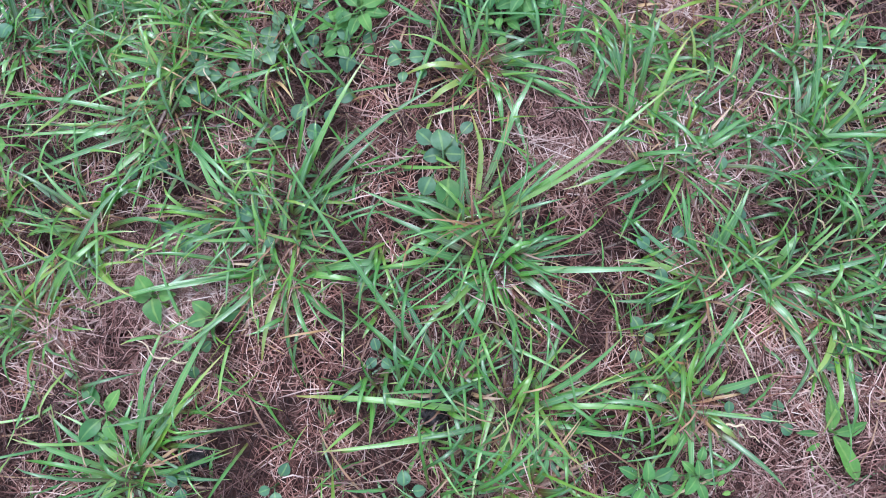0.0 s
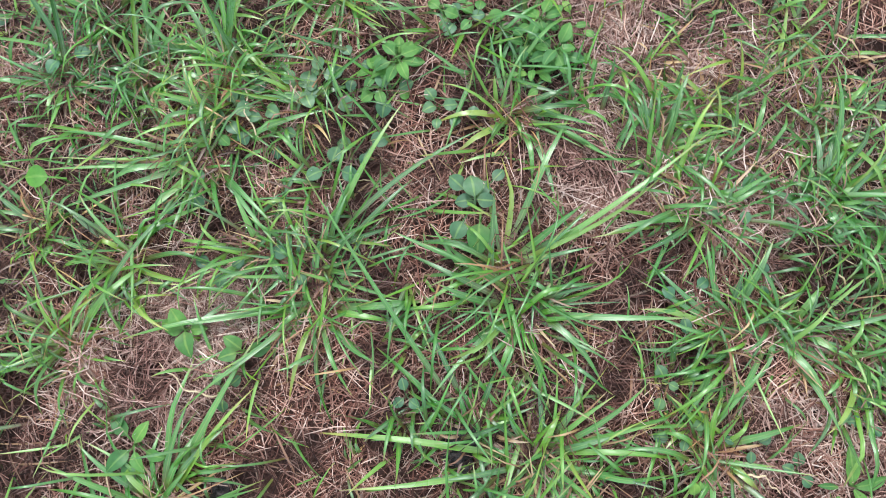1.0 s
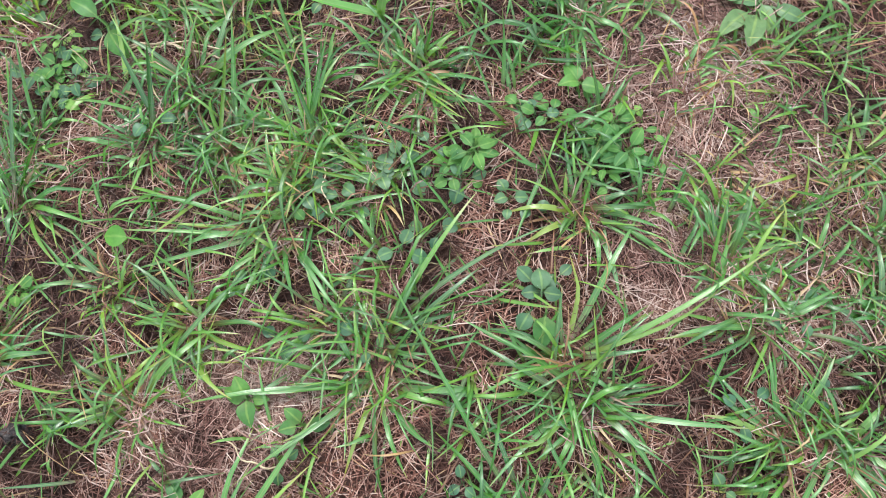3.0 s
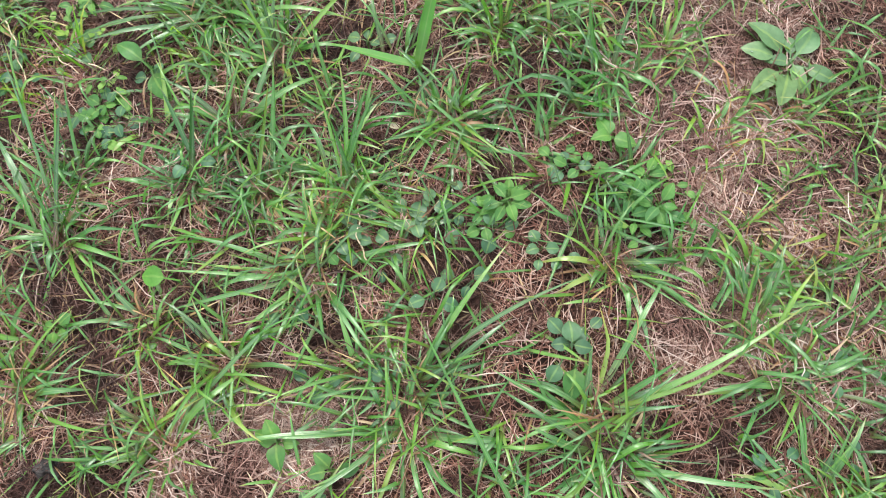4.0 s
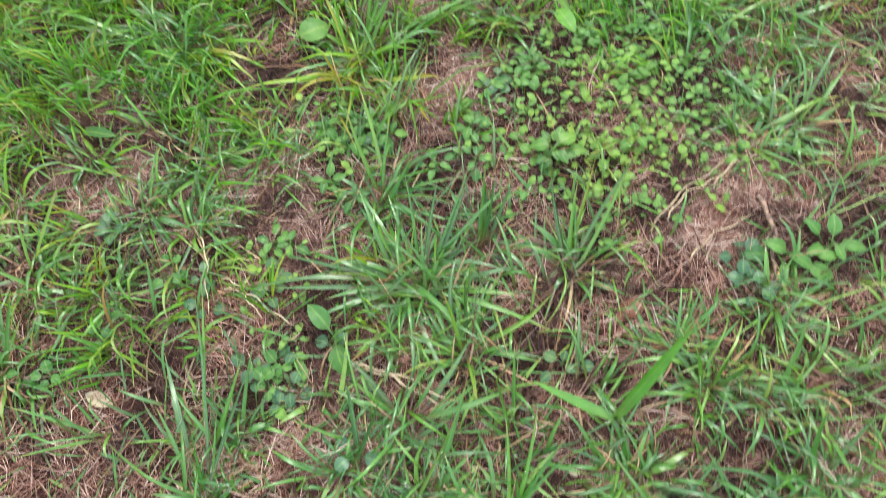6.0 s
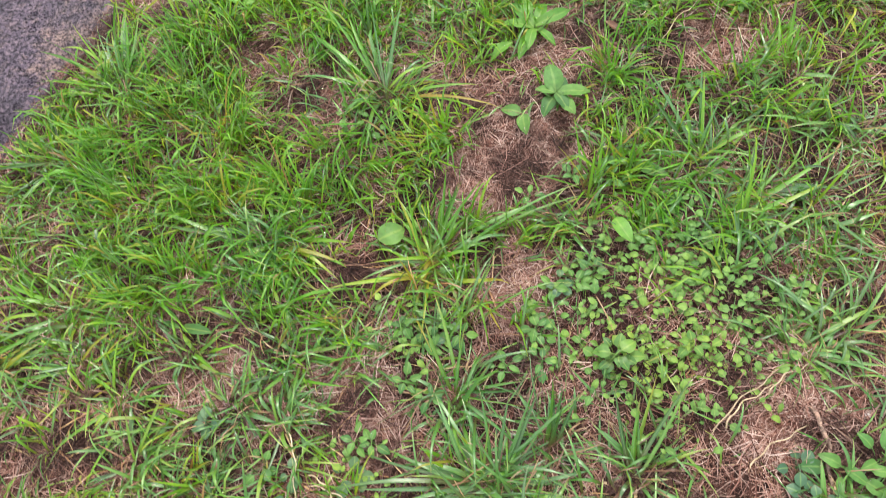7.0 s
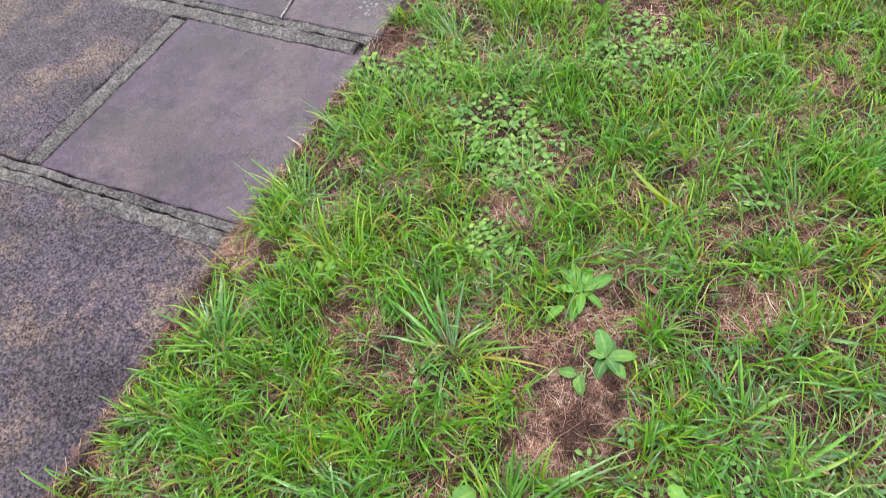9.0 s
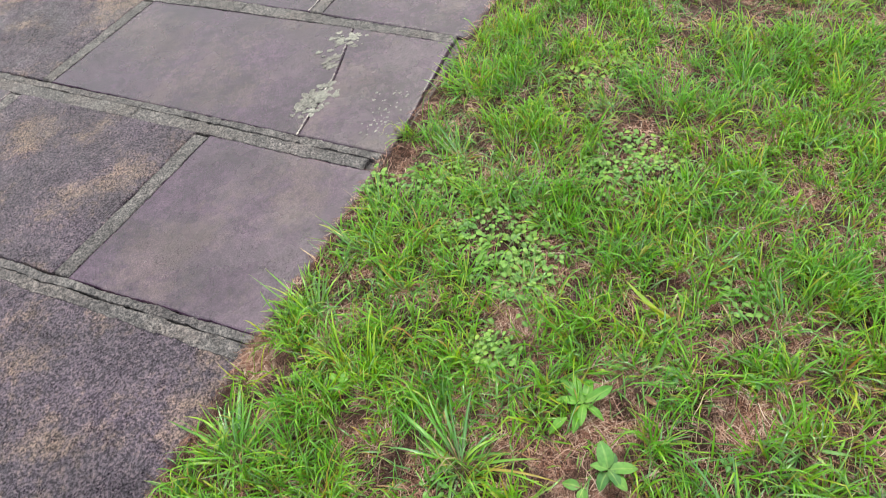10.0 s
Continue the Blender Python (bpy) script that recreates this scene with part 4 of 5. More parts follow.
broad_plant(-0.225, 0.712, 3, 0.018, 'round', 'dark', 0.015)
broad_plant(0.060, 0.685, 3, 0.018, 'round', 'dark', 0.015)
broad_plant(-0.301, 0.898, 1, 0.030, 'round', 'bright', 0.030)
broad_plant(-0.396, 0.631, 6, 0.024, 'oval', 'mid', 0.020)
broad_plant(-0.162, 0.500, 3, 0.013, 'round', 'dark', 0.014)
broad_plant(-0.299, 0.619, 3, 0.013, 'round', 'dark', 0.014)
broad_plant(0.072, 0.219, 3, 0.013, 'round', 'dark', 0.014)
broad_plant(0.055, 0.265, 3, 0.013, 'round', 'dark', 0.014)
broad_plant(0.151, 0.215, 3, 0.013, 'round', 'dark', 0.014)
broad_plant(0.389, 0.410, 3, 0.013, 'round', 'dark', 0.014)
broad_plant(0.164, 0.371, 3, 0.013, 'round', 'dark', 0.014)
broad_plant(0.035, 0.356, 3, 0.013, 'round', 'dark', 0.014)
broad_plant(0.016, 0.306, 3, 0.013, 'round', 'dark', 0.014)
broad_plant(-0.384, 0.534, 3, 0.013, 'round', 'dark', 0.014)
broad_plant(-0.316, 0.473, 3, 0.013, 'round', 'dark', 0.014)
broad_plant(-0.223, 0.391, 3, 0.013, 'round', 'dark', 0.014)
broad_plant(-0.052, 0.260, 8, 0.018, 'oval', 'mid', 0.030)
broad_plant(-0.015, 0.235, 7, 0.018, 'oval', 'mid', 0.030)
grass_tuft(0.045, 0.886, 10, 0.090, (0.006, 0.06, 0.042, 0.023, 0.038, -0.009, 0.012, 0.046, -0.023, 0.039, -0.076, 0.028, -0.071, -0.009, 0.031, 0.04), 8)
grass_tuft(-0.094, 0.895, 8, 0.090, (0.086, 0.053, -0.031, 0.067, -0.01, -0.047, 0.049, -0.036, 0.016, 0.107, -0.049, -0.041, 0.077, -0.016, -0.034, 0.052), 8, up=(0.062, 0.076, 0.086, 0.048))
grass_tuft(-0.178, 0.934, 6, 0.080, (0.038, 0.082, -0.01, 0.034, 0.039, -0.028), 8, up=(0.073, 0.094))
grass_tuft(-0.241, 0.995, 6, 0.080, (-0.015, 0.042, 0.032, -0.051, -0.07, 0.06), 8, up=(0.07, 0.052))
grass_tuft(-0.390, 1.019, 10, 0.090, (-0.009, 0.171, -0.038, -0.035, 0.058, -0.082, -0.061, 0.025, 0.026, -0.091), 8, up=(0.1, 0.196, 0.107, 0.115, 0.083, -0.011, 0.024, 0.066))
grass_tuft(-0.107, 1.180, 12, 0.100, (-0.014, 0.052, -0.11, 0.079, -0.157, 0.097, -0.091, 0.037, -0.035, -0.066, -0.091, -0.01, 0.066, -0.051, -0.005, -0.068, -0.054, -0.044, -0.137, 0.055), 8)
grass_tuft(-0.070, 1.080, 14, 0.100, (0.071, 0.067, 0.074, 0.018, 0.124, 0.021, -0.096, -0.011, -0.056, 0.006, 0.036, -0.021, -0.065, 0.003, -0.067, -0.056, -0.015, -0.083, 0.088, -0.038, -0.056, 0.051), 8, up=(0.019, 0.06, 0.04, 0.045))
grass_tuft(-0.160, 0.945, 5, 0.080, (-0.02, 0.04, 0.015, -0.054, -0.036, -0.005), 8, up=(0.063, 0.104))
grass_tuft(-0.087, 0.884, 8, 0.090, (-0.028, 0.059, 0.067, -0.004, -0.034, 0.023, -0.038, 0.081, 0.012, -0.046), 8, up=(0.068, 0.113, 0.07, 0.087, 0.021, 0.064))
grass_tuft(-0.223, 0.994, 4, 0.070, (-0.011, 0.027, 0.04, -0.015), 8, up=(0.051, 0.065))
grass_tuft(0.054, 0.891, 12, 0.090, (-0.005, 0.051, 0.009, 0.05, 0.049, 0.04, 0.052, -0.013, 0.051, -0.07, -0.005, -0.041, -0.014, 0.074, -0.081, 0.002, 0.073, 0.007), 8, up=(0.026, 0.03))
grass_tuft(0.236, 0.837, 14, 0.080, (-0.067, 0.011, -0.045, 0.009, -0.005, 0.033, 0.033, -0.001, 0.033, -0.052, 0.059, -0.048, -0.006, -0.042, -0.052, -0.011, 0.01, -0.061, -0.03, 0.041, -0.053, 0.075, -0.045, -0.032, -0.046, -0.064, 0.03, -0.075), 8, up=(0.031, 0.048, 0.05, 0.052))
grass_tuft(0.302, 0.819, 10, 0.080, (0.023, 0.059, 0.026, 0.003, -0.016, 0.04, 0.01, -0.038, 0.008, -0.078, -0.031, 0.041, 0.043, 0.044), 8)
grass_tuft(0.282, 0.690, 8, 0.060, (0.024, 0.046, 0.048, 0.046, 0.066, 0.05, 0.001, 0.037, 0.029, -0.013), 8)
grass_tuft(0.184, 0.722, 3, 0.060, (-0.023, 0.022, 0.002, -0.032), 8, up=(0.031, 0.038))
grass_tuft(0.170, 0.958, 12, 0.090, (0.024, -0.009, -0.003, 0.046, -0.037, 0.079, 0.06, -0.025, 0.063, -0.054, -0.05, 0.023), 8, up=(-0.001, 0.03, 0.026, 0.015, 0.016, 0.027))
grass_tuft(0.278, 0.926, 8, 0.080, (-0.03, 0.032, 0.007, -0.048, 0, 0.03, 0.032, 0.007), 8)
grass_tuft(0.438, 0.844, 6, 0.060, (0.02, -0.012, -0.061, -0.002, -0.015, -0.034), 8)
grass_tuft(-0.340, 1.350, 12, 0.090, (-0.019, 0.036, 0.058, -0.007, 0.02, -0.059, -0.036, -0.049, 0.054, -0.053), 8)
grass_tuft(-0.511, 0.982, 12, 0.100, (0.022, 0.071, 0.062, 0.001, 0.053, -0.052, -0.013, -0.052), 8)
grass_tuft(-0.501, 0.890, 12, 0.090, (-0.033, 0.047, 0.055, 0.005, -0.028, -0.037, 0.061, -0.04), 34)
grass_tuft(-0.355, 0.868, 10, 0.090, (-0.019, 0.067, -0.024, -0.029, 0.058, -0.026, -0.045, -0.003), 8)
grass_tuft(0.306, 0.604, 5, 0.050, (-0.02, 0.043, 0.029, -0.004, 0.031, 0.032), 8)
grass_tuft(0.259, 0.532, 8, 0.070, (-0.02, 0.05, 0.033, 0.002, -0.05, -0.026), 8)
grass_tuft(0.211, 0.563, 8, 0.070, (-0.056, -0.029, -0.003, 0.053, 0.032, 0.016), 8)
broad_plant(0.403, 0.723, 0, 0.030, 'oval', 'pale', 0.018, tips=(-0.006, 0.066, 0.050, 0.052, 0.020, 0.044, -0.050, -0.034, 0.042, -0.062, -0.004, 0.040, -0.034, 0.046, 0.036, 0.022, -0.046, 0.034, -0.014, -0.036, 0.034, 0.020, 0.028, 0.024, -0.012, 0.010, 0.026), label='rosette weed with pale oval leaves on bare litter')
broad_plant(0.184, 0.707, 11, 0.020, 'oval', 'mid', 0.028)
broad_plant(0.175, 0.671, 10, 0.021, 'oval', 'mid', 0.026)
broad_plant(0.148, 0.674, 6, 0.016, 'oval', 'mid', 0.020)
broad_plant(0.158, 0.697, 6, 0.017, 'oval', 'mid', 0.030)
broad_plant(0.182, 0.763, 3, 0.024, 'heart', 'mid', 0.025)
broad_plant(0.116, 0.782, 4, 0.016, 'round', 'mid', 0.015)
broad_plant(0.127, 0.768, 4, 0.016, 'round', 'dark', 0.015)
broad_plant(0.142, 0.756, 4, 0.016, 'round', 'mid', 0.015)
broad_plant(-0.272, 1.128, 4, 0.016, 'round', 'dark', 0.015)
broad_plant(-0.269, 1.104, 4, 0.016, 'round', 'dark', 0.015)
broad_plant(-0.291, 1.119, 4, 0.016, 'round', 'mid', 0.015)
broad_plant(-0.285, 1.093, 4, 0.016, 'round', 'dark', 0.015)
broad_plant(-0.047, 0.815, 4, 0.016, 'round', 'dark', 0.015)
broad_plant(-0.095, 0.809, 4, 0.016, 'round', 'mid', 0.015)
broad_plant(-0.025, 0.816, 4, 0.016, 'round', 'dark', 0.015)
broad_plant(0.047, 0.706, 4, 0.016, 'round', 'dark', 0.015)
broad_plant(-0.265, 1.228, 4, 0.016, 'round', 'dark', 0.015)
broad_plant(-0.209, 1.135, 4, 0.016, 'round', 'dark', 0.015)
broad_plant(-0.335, 1.271, 4, 0.016, 'round', 'dark', 0.015)
broad_plant(0.392, 0.876, 4, 0.016, 'round', 'dark', 0.015)
broad_plant(0.396, 0.850, 4, 0.016, 'round', 'dark', 0.015)
broad_plant(0.422, 0.856, 4, 0.016, 'round', 'dark', 0.015)
broad_plant(0.413, 0.881, 4, 0.016, 'round', 'dark', 0.015)
broad_plant(0.011, 0.759, 4, 0.016, 'round', 'mid', 0.015)
broad_plant(-0.432, 0.926, 4, 0.016, 'round', 'mid', 0.015)
broad_plant(-0.146, 0.831, 4, 0.016, 'round', 'mid', 0.015)
grass_tuft(-0.060, 1.507, 14, 0.100, (-0.028, 0.12, -0.008, 0.133, -0.088, 0.084, 0.046, 0.09, 0.062, 0.034, 0.077, -0.02, 0.165, 0.003, 0.239, -0.013, -0.04, -0.039, -0.112, -0.012, 0.113, -0.006), 8, up=(0.041, 0.1, 0.058, 0.064))
grass_tuft(-0.300, 1.610, 14, 0.100, (-0.184, 0.114, -0.084, 0.095, -0.038, 0.118, -0.036, -0.014, -0.161, 0.095, 0.052, 0.051, 0.107, -0.07, 0.092, 0.005, -0.068, -0.058, -0.134, -0.014), 8, up=(0.094, 0.044, 0.059, 0.068))
grass_tuft(-0.531, 1.650, 10, 0.100, (-0.065, 0.057, -0.012, 0.077, 0.098, 0.013, -0.054, -0.016, 0.059, -0.096, -0.027, -0.073), 8)
grass_tuft(-0.361, 1.505, 6, 0.080, (0.089, 0.001, 0.2, 0.002, 0.129, 0.004, -0.039, -0.005, -0.07, 0.052), 8)
grass_tuft(-0.088, 1.171, 16, 0.110, (-0.035, 0.135, -0.017, 0.121, -0.063, 0.169, -0.029, -0.009, -0.12, 0.066, -0.14, 0.015, 0.015, -0.065, 0.129, -0.104, 0.084, -0.062, -0.079, -0.04, -0.225, 0.073, 0.072, -0.001, 0.133, -0.023, -0.12, 0.037), 8, up=(0.075, 0.083, 0.119, 0.074, 0.14, 0.038, 0.032, 0.098, -0.009, 0.077, 0.061, 0.103))
grass_tuft(-0.008, 1.195, 10, 0.090, (-0.048, -0.04, 0.044, -0.071), 14, up=(0.018, 0.066, 0.002, 0.079, 0.042, 0.057, 0.057, 0.044, 0.023, 0.042))
grass_tuft(0.081, 1.127, 12, 0.100, (-0.042, -0.012, 0.002, -0.054, 0.046, -0.062, -0.016, 0.073), 14, up=(0.103, 0.092, 0.078, 0.079, 0.049, 0.075, 0.112, 0.081, 0.019, 0.101, 0.034, 0.088))
grass_tuft(0.338, 1.202, 12, 0.090, (0.112, -0.042, 0.077, -0.068, 0.068, -0.034, 0.071, 0.012, 0.048, 0.037, 0.14, 0.019, -0.008, 0.042, 0.018, -0.061), 16)
grass_tuft(0.402, 1.440, 10, 0.090, (-0.051, -0.075, 0.047, -0.049, 0.109, -0.036, 0.002, -0.078, 0.094, -0.02, -0.068, -0.013), 8, up=(-0.056, 0.026, -0.005, 0.005))
grass_tuft(0.453, 1.353, 8, 0.090, (0.102, 0.004, 0.086, -0.026, -0.036, -0.125, 0.032, -0.041, -0.068, -0.028), 8, up=(-0.012, 0.028))
grass_tuft(-0.223, 1.388, 14, 0.070, (-0.002, 0.082, 0.039, 0.058, 0.052, 0.018, -0.038, 0.06), 8, width=0.003)
grass_tuft(-0.540, 1.354, 12, 0.090, (0.008, 0.092, 0.056, 0.05, -0.032, 0.073, 0.057, -0.052, 0.088, -0.04, -0.069, -0.008, 0.019, -0.068), 8, up=(0.036, 0.054, 0.092, 0.042))
grass_tuft(-0.590, 1.236, 12, 0.090, (0.065, 0.015, -0.007, -0.07, 0.038, -0.091, -0.036, -0.007), 8, up=(0.012, 0.059, 0.068, 0.068, 0.038, 0.043))
grass_tuft(-0.379, 1.083, 6, 0.080, (-0.012, 0.049, 0.054, 0.014), 8, up=(0.09, 0.132, 0.061, 0.084))
grass_tuft(-0.340, 1.077, 6, 0.080, (-0.016, 0.03, 0.051, 0.002), 8, up=(0.06, 0.084, 0.045, 0.076))
grass_tuft(-0.161, 1.026, 12, 0.100, (0.133, 0, 0.106, 0.074, -0.019, 0.062, -0.038, 0.089, 0.058, 0.05, -0.039, -0.006, -0.074, 0.055), 8)
grass_tuft(0.277, 1.014, 10, 0.090, (-0.012, 0.058, 0.019, 0.027, -0.041, -0.012, 0.032, -0.024, -0.058, 0.02, -0.089, -0.003, 0.023, 0.06), 8)
grass_tuft(0.217, 0.916, 10, 0.090, (-0.03, 0.051, 0.044, 0.009, 0.041, -0.02, 0, 0.048, -0.059, 0.006), 8, up=(0.028, 0.068))
grass_tuft(-0.053, 0.985, 6, 0.070, (-0.032, 0.028, 0.035, 0), 8, up=(0.035, 0.069, 0.018, 0.062))
grass_tuft(-0.246, 1.086, 6, 0.070, (-0.02, 0.031, 0.024, -0.029, -0.046, -0.018), 8)
grass_tuft(-0.450, 1.296, 6, 0.080, (0.001, 0.063, 0.043, 0.025, -0.018, -0.043), 8)
grass_tuft(0.150, 1.001, 8, 0.080, (0.041, 0.016, -0.027, 0.039, 0.047, -0.012, 0.004, -0.047), 8)
grass_tuft(-0.609, 1.516, 10, 0.090, (0.002, 0.052, 0.07, 0.009, 0.069, -0.076), 8)
grass_tuft(-0.445, 1.482, 8, 0.070, (-0.047, 0.035, 0.059, -0.039, 0.058, 0.004, -0.033, -0.039), 8)
broad_plant(0.192, 1.463, 0, 0.030, 'oval', 'bright', 0.040, tips=(0.006, -0.051, 0.045))
broad_plant(0.310, 1.059, 0, 0.030, 'oval', 'mid', 0.020, tips=(-0.046, 0.017, 0.03, 0.011, -0.017, 0.03, 0.048, -0.023, 0.023, 0.032, -0.044, 0.028, -0.02, 0.022, 0.027, -0.017, -0.024, 0.018))
broad_plant(0.361, 1.052, 5, 0.026, 'oval', 'mid', 0.020)
broad_plant(0.037, 1.342, 5, 0.017, 'round', 'mid', 0.018)
broad_plant(0.097, 1.279, 5, 0.017, 'round', 'mid', 0.018)
broad_plant(0.086, 1.393, 5, 0.017, 'round', 'dark', 0.018)
broad_plant(0.036, 1.373, 5, 0.017, 'round', 'mid', 0.018)
broad_plant(-0.109, 1.388, 5, 0.017, 'round', 'mid', 0.018)
broad_plant(-0.081, 1.378, 5, 0.017, 'round', 'dark', 0.018)
broad_plant(-0.467, 1.248, 5, 0.017, 'round', 'mid', 0.018)
broad_plant(-0.259, 1.242, 5, 0.017, 'round', 'dark', 0.018)
broad_plant(-0.305, 1.141, 5, 0.017, 'round', 'dark', 0.018)
broad_plant(-0.275, 1.134, 5, 0.017, 'round', 'mid', 0.018)
broad_plant(0.027, 1.031, 5, 0.017, 'round', 'dark', 0.018)
broad_plant(-0.597, 1.241, 5, 0.017, 'round', 'mid', 0.018)
broad_plant(-0.535, 1.217, 5, 0.017, 'round', 'mid', 0.018)
broad_plant(0.135, 1.397, 5, 0.017, 'round', 'mid', 0.018)
broad_plant(-0.438, 1.761, 5, 0.017, 'round', 'mid', 0.018)
broad_plant(-0.351, 1.237, 5, 0.017, 'round', 'dark', 0.018)
broad_plant(-0.433, 1.373, 5, 0.017, 'round', 'dark', 0.018)
broad_plant(-0.372, 1.293, 5, 0.017, 'round', 'mid', 0.018)
broad_plant(0.264, 1.075, 5, 0.017, 'round', 'dark', 0.018)
broad_plant(0.263, 1.034, 5, 0.017, 'round', 'dark', 0.018)
broad_plant(0.213, 1.256, 5, 0.016, 'heart', 'mid', 0.026)
broad_plant(0.117, 1.275, 6, 0.022, 'heart', 'mid', 0.030)
broad_plant(-0.206, 1.149, 2, 0.035, 'oval', 'mid', 0.030)
grass_tuft(-0.472, 1.986, 16, 0.110, (-0.09, 0.018, 0.153, -0.061, 0.047, -0.09, -0.182, 0.019, 0.095, 0.015, -0.136, 0.147, -0.118, 0.119, -0.106, 0.133, -0.087, 0.106, 0.018, 0.177, 0.036, 0.149, -0.018, 0.15, 0, 0.123, -0.145, 0.044, -0.127, 0.018, 0.098, 0.07, 0.115, 0.044, 0.095, 0.114, 0.112, 0.087, 0.047, 0.15, 0.064, 0.122, -0.05, 0.151, -0.032, 0.123), 8, width=0.0055, up=(-0.102, 0.1, -0.073, 0.087, 0.044, 0.129, 0.01, 0.104, -0.111, 0.002, 0.12, 0.028, 0.117, 0.069, 0.072, 0.103, -0.02, 0.104))
grass_tuft(-0.606, 1.894, 14, 0.100, (0.068, -0.112, 0.029, -0.118, 0.107, -0.027, -0.07, -0.067, -0.087, 0.069, -0.069, 0.044, -0.056, 0.08, -0.038, 0.055, -0.119, 0.023, -0.101, -0.001, -0.095, -0.055, -0.077, -0.077, 0.004, 0.079, 0.022, 0.054, -0.028, 0.056, -0.01, 0.032), 8, width=0.0055, up=(-0.049, 0.03, -0.02, 0.041, -0.08, -0.013, -0.056, -0.087, 0.038, 0.04, 0.007, 0.018))
grass_tuft(-0.426, 1.769, 12, 0.100, (-0.089, 0.048, -0.054, 0.091, 0.082, 0.034, 0.094, -0.091, -0.049, -0.065, 0.037, -0.1), 8)
grass_tuft(-0.317, 1.876, 12, 0.100, (-0.065, 0.038, -0.012, 0.104, 0.082, -0.025, 0.027, -0.095, 0.035, 0.084, 0.087, -0.086), 8)
grass_tuft(-0.279, 1.615, 16, 0.110, (-0.142, 0.078, -0.122, 0.039, -0.071, -0.021, 0.023, -0.076, 0.106, -0.031, 0.081, 0.009, -0.014, 0.068, -0.028, -0.066, 0.068, -0.103, -0.093, -0.002, 0.05, 0.063, -0.014, 0.111), 8)
grass_tuft(-0.053, 1.806, 18, 0.110, (-0.093, 0.16, -0.087, 0.066, -0.063, 0.043, -0.105, 0.192, -0.008, 0.162, 0.032, 0.158, -0.014, 0.072, 0.096, 0.037, 0.146, -0.047, 0.16, -0.112, 0.062, -0.117, 0.14, -0.115, 0.032, -0.093, -0.138, 0.101), 8, up=(-0.032, 0.18, 0.012, 0.16, 0.053, 0.128))
grass_tuft(-0.048, 2.031, 12, 0.100, (-0.062, 0.074, -0.026, 0.043, 0.039, 0.042, 0.088, -0.01, 0.086, -0.08), 8, up=(0.074, -0.014, 0.02, 0.012))
grass_tuft(-0.083, 1.483, 16, 0.100, (-0.112, 0.023, -0.109, 0.003, -0.144, 0.035, 0.087, -0.054, 0.089, 0.02, 0.255, 0.032, -0.068, 0.024), 8, up=(0, 0.129, 0.034, 0.125, 0.065, 0.112, 0.083, 0.066, 0.131, 0.056, 0.013, 0.114))
grass_tuft(0.130, 1.497, 8, 0.080, (0.084, 0.011, 0.038, -0.01, -0.088, 0.03, -0.075, -0.004, -0.008, 0.049, 0.034, 0.021), 8)
grass_tuft(-0.598, 1.606, 16, 0.110, (-0.134, 0.068, -0.118, 0.025, -0.138, -0.013, -0.053, -0.036, -0.016, -0.094, 0.09, -0.008, 0.126, -0.003, 0.06, 0.033, -0.035, 0.069, -0.105, 0.096, -0.139, -0.04), 8)
grass_tuft(-0.735, 1.557, 12, 0.110, (-0.001, 0.036, 0.094, 0.027, 0.044, -0.059, -0.001, -0.116, 0.124, -0.011, 0.082, -0.004), 8)
grass_tuft(-0.106, 1.296, 14, 0.100, (0.024, -0.088, -0.038, 0.05, 0.021, -0.034, -0.082, 0.067, 0.068, -0.074), 8, up=(0.028, 0.129, 0.04, 0.074, 0.057, 0.035, -0.002, 0.09))
grass_tuft(-0.291, 1.427, 12, 0.100, (-0.032, 0.128, -0.033, 0.047, 0.044, -0.042, -0.016, 0.085, 0.006, -0.061, -0.004, 0.062, 0.068, -0.018), 8)
grass_tuft(0.356, 1.508, 14, 0.100, (-0.036, 0.029, -0.008, -0.055, 0.091, 0.041, 0.103, 0.014), 8, up=(-0.014, 0.149, -0.029, 0.1, 0.014, 0.114, 0.027, 0.086, 0.054, 0.053, 0.036, 0.139))
grass_tuft(0.363, 1.404, 14, 0.100, (0.091, 0.046, 0.129, -0.009, 0.173, 0.033, 0.091, -0.013, -0.041, 0.05, 0.009, 0.06, 0.047, -0.015, 0.078, -0.065), 12)
grass_tuft(0.545, 1.608, 12, 0.090, (0.067, -0.051, -0.008, -0.065, -0.068, -0.039, -0.028, 0.05), 8, up=(-0.011, 0.058, 0.021, 0.032, 0.021, 0.08))
grass_tuft(0.577, 1.480, 12, 0.090, (-0.083, 0.038, -0.072, -0.02, 0.045, 0.005, 0.024, -0.039, -0.115, 0.062), 14, up=(0.011, 0.047))
grass_tuft(0.566, 1.750, 14, 0.100, (-0.087, 0.04, -0.14, 0.038, -0.045, 0.061, -0.061, -0.024), 8, up=(-0.035, 0.031, 0.027, 0.002, 0.002, 0.027))
grass_tuft(0.687, 1.694, 12, 0.100, (-0.072, -0.005, -0.027, -0.076), 8, up=(-0.042, 0.046, 0.01, 0.035, 0.027, 0.001, -0.013, 0.046))
grass_tuft(0.342, 1.866, 10, 0.090, (0.041, -0.018, -0.054, 0.026), 8, up=(-0.011, 0.036, 0.025, 0.005))
grass_tuft(-0.239, 2.148, 12, 0.090, (-0.068, 0.064, -0.026, 0.052, 0.047, -0.02, 0.052, -0.095, -0.091, -0.001, -0.032, -0.085), 8)
grass_tuft(0.097, 1.915, 12, 0.090, (-0.047, 0.072, -0.002, 0.08, 0.049, 0.014, 0.037, -0.1, -0.064, -0.042), 8)
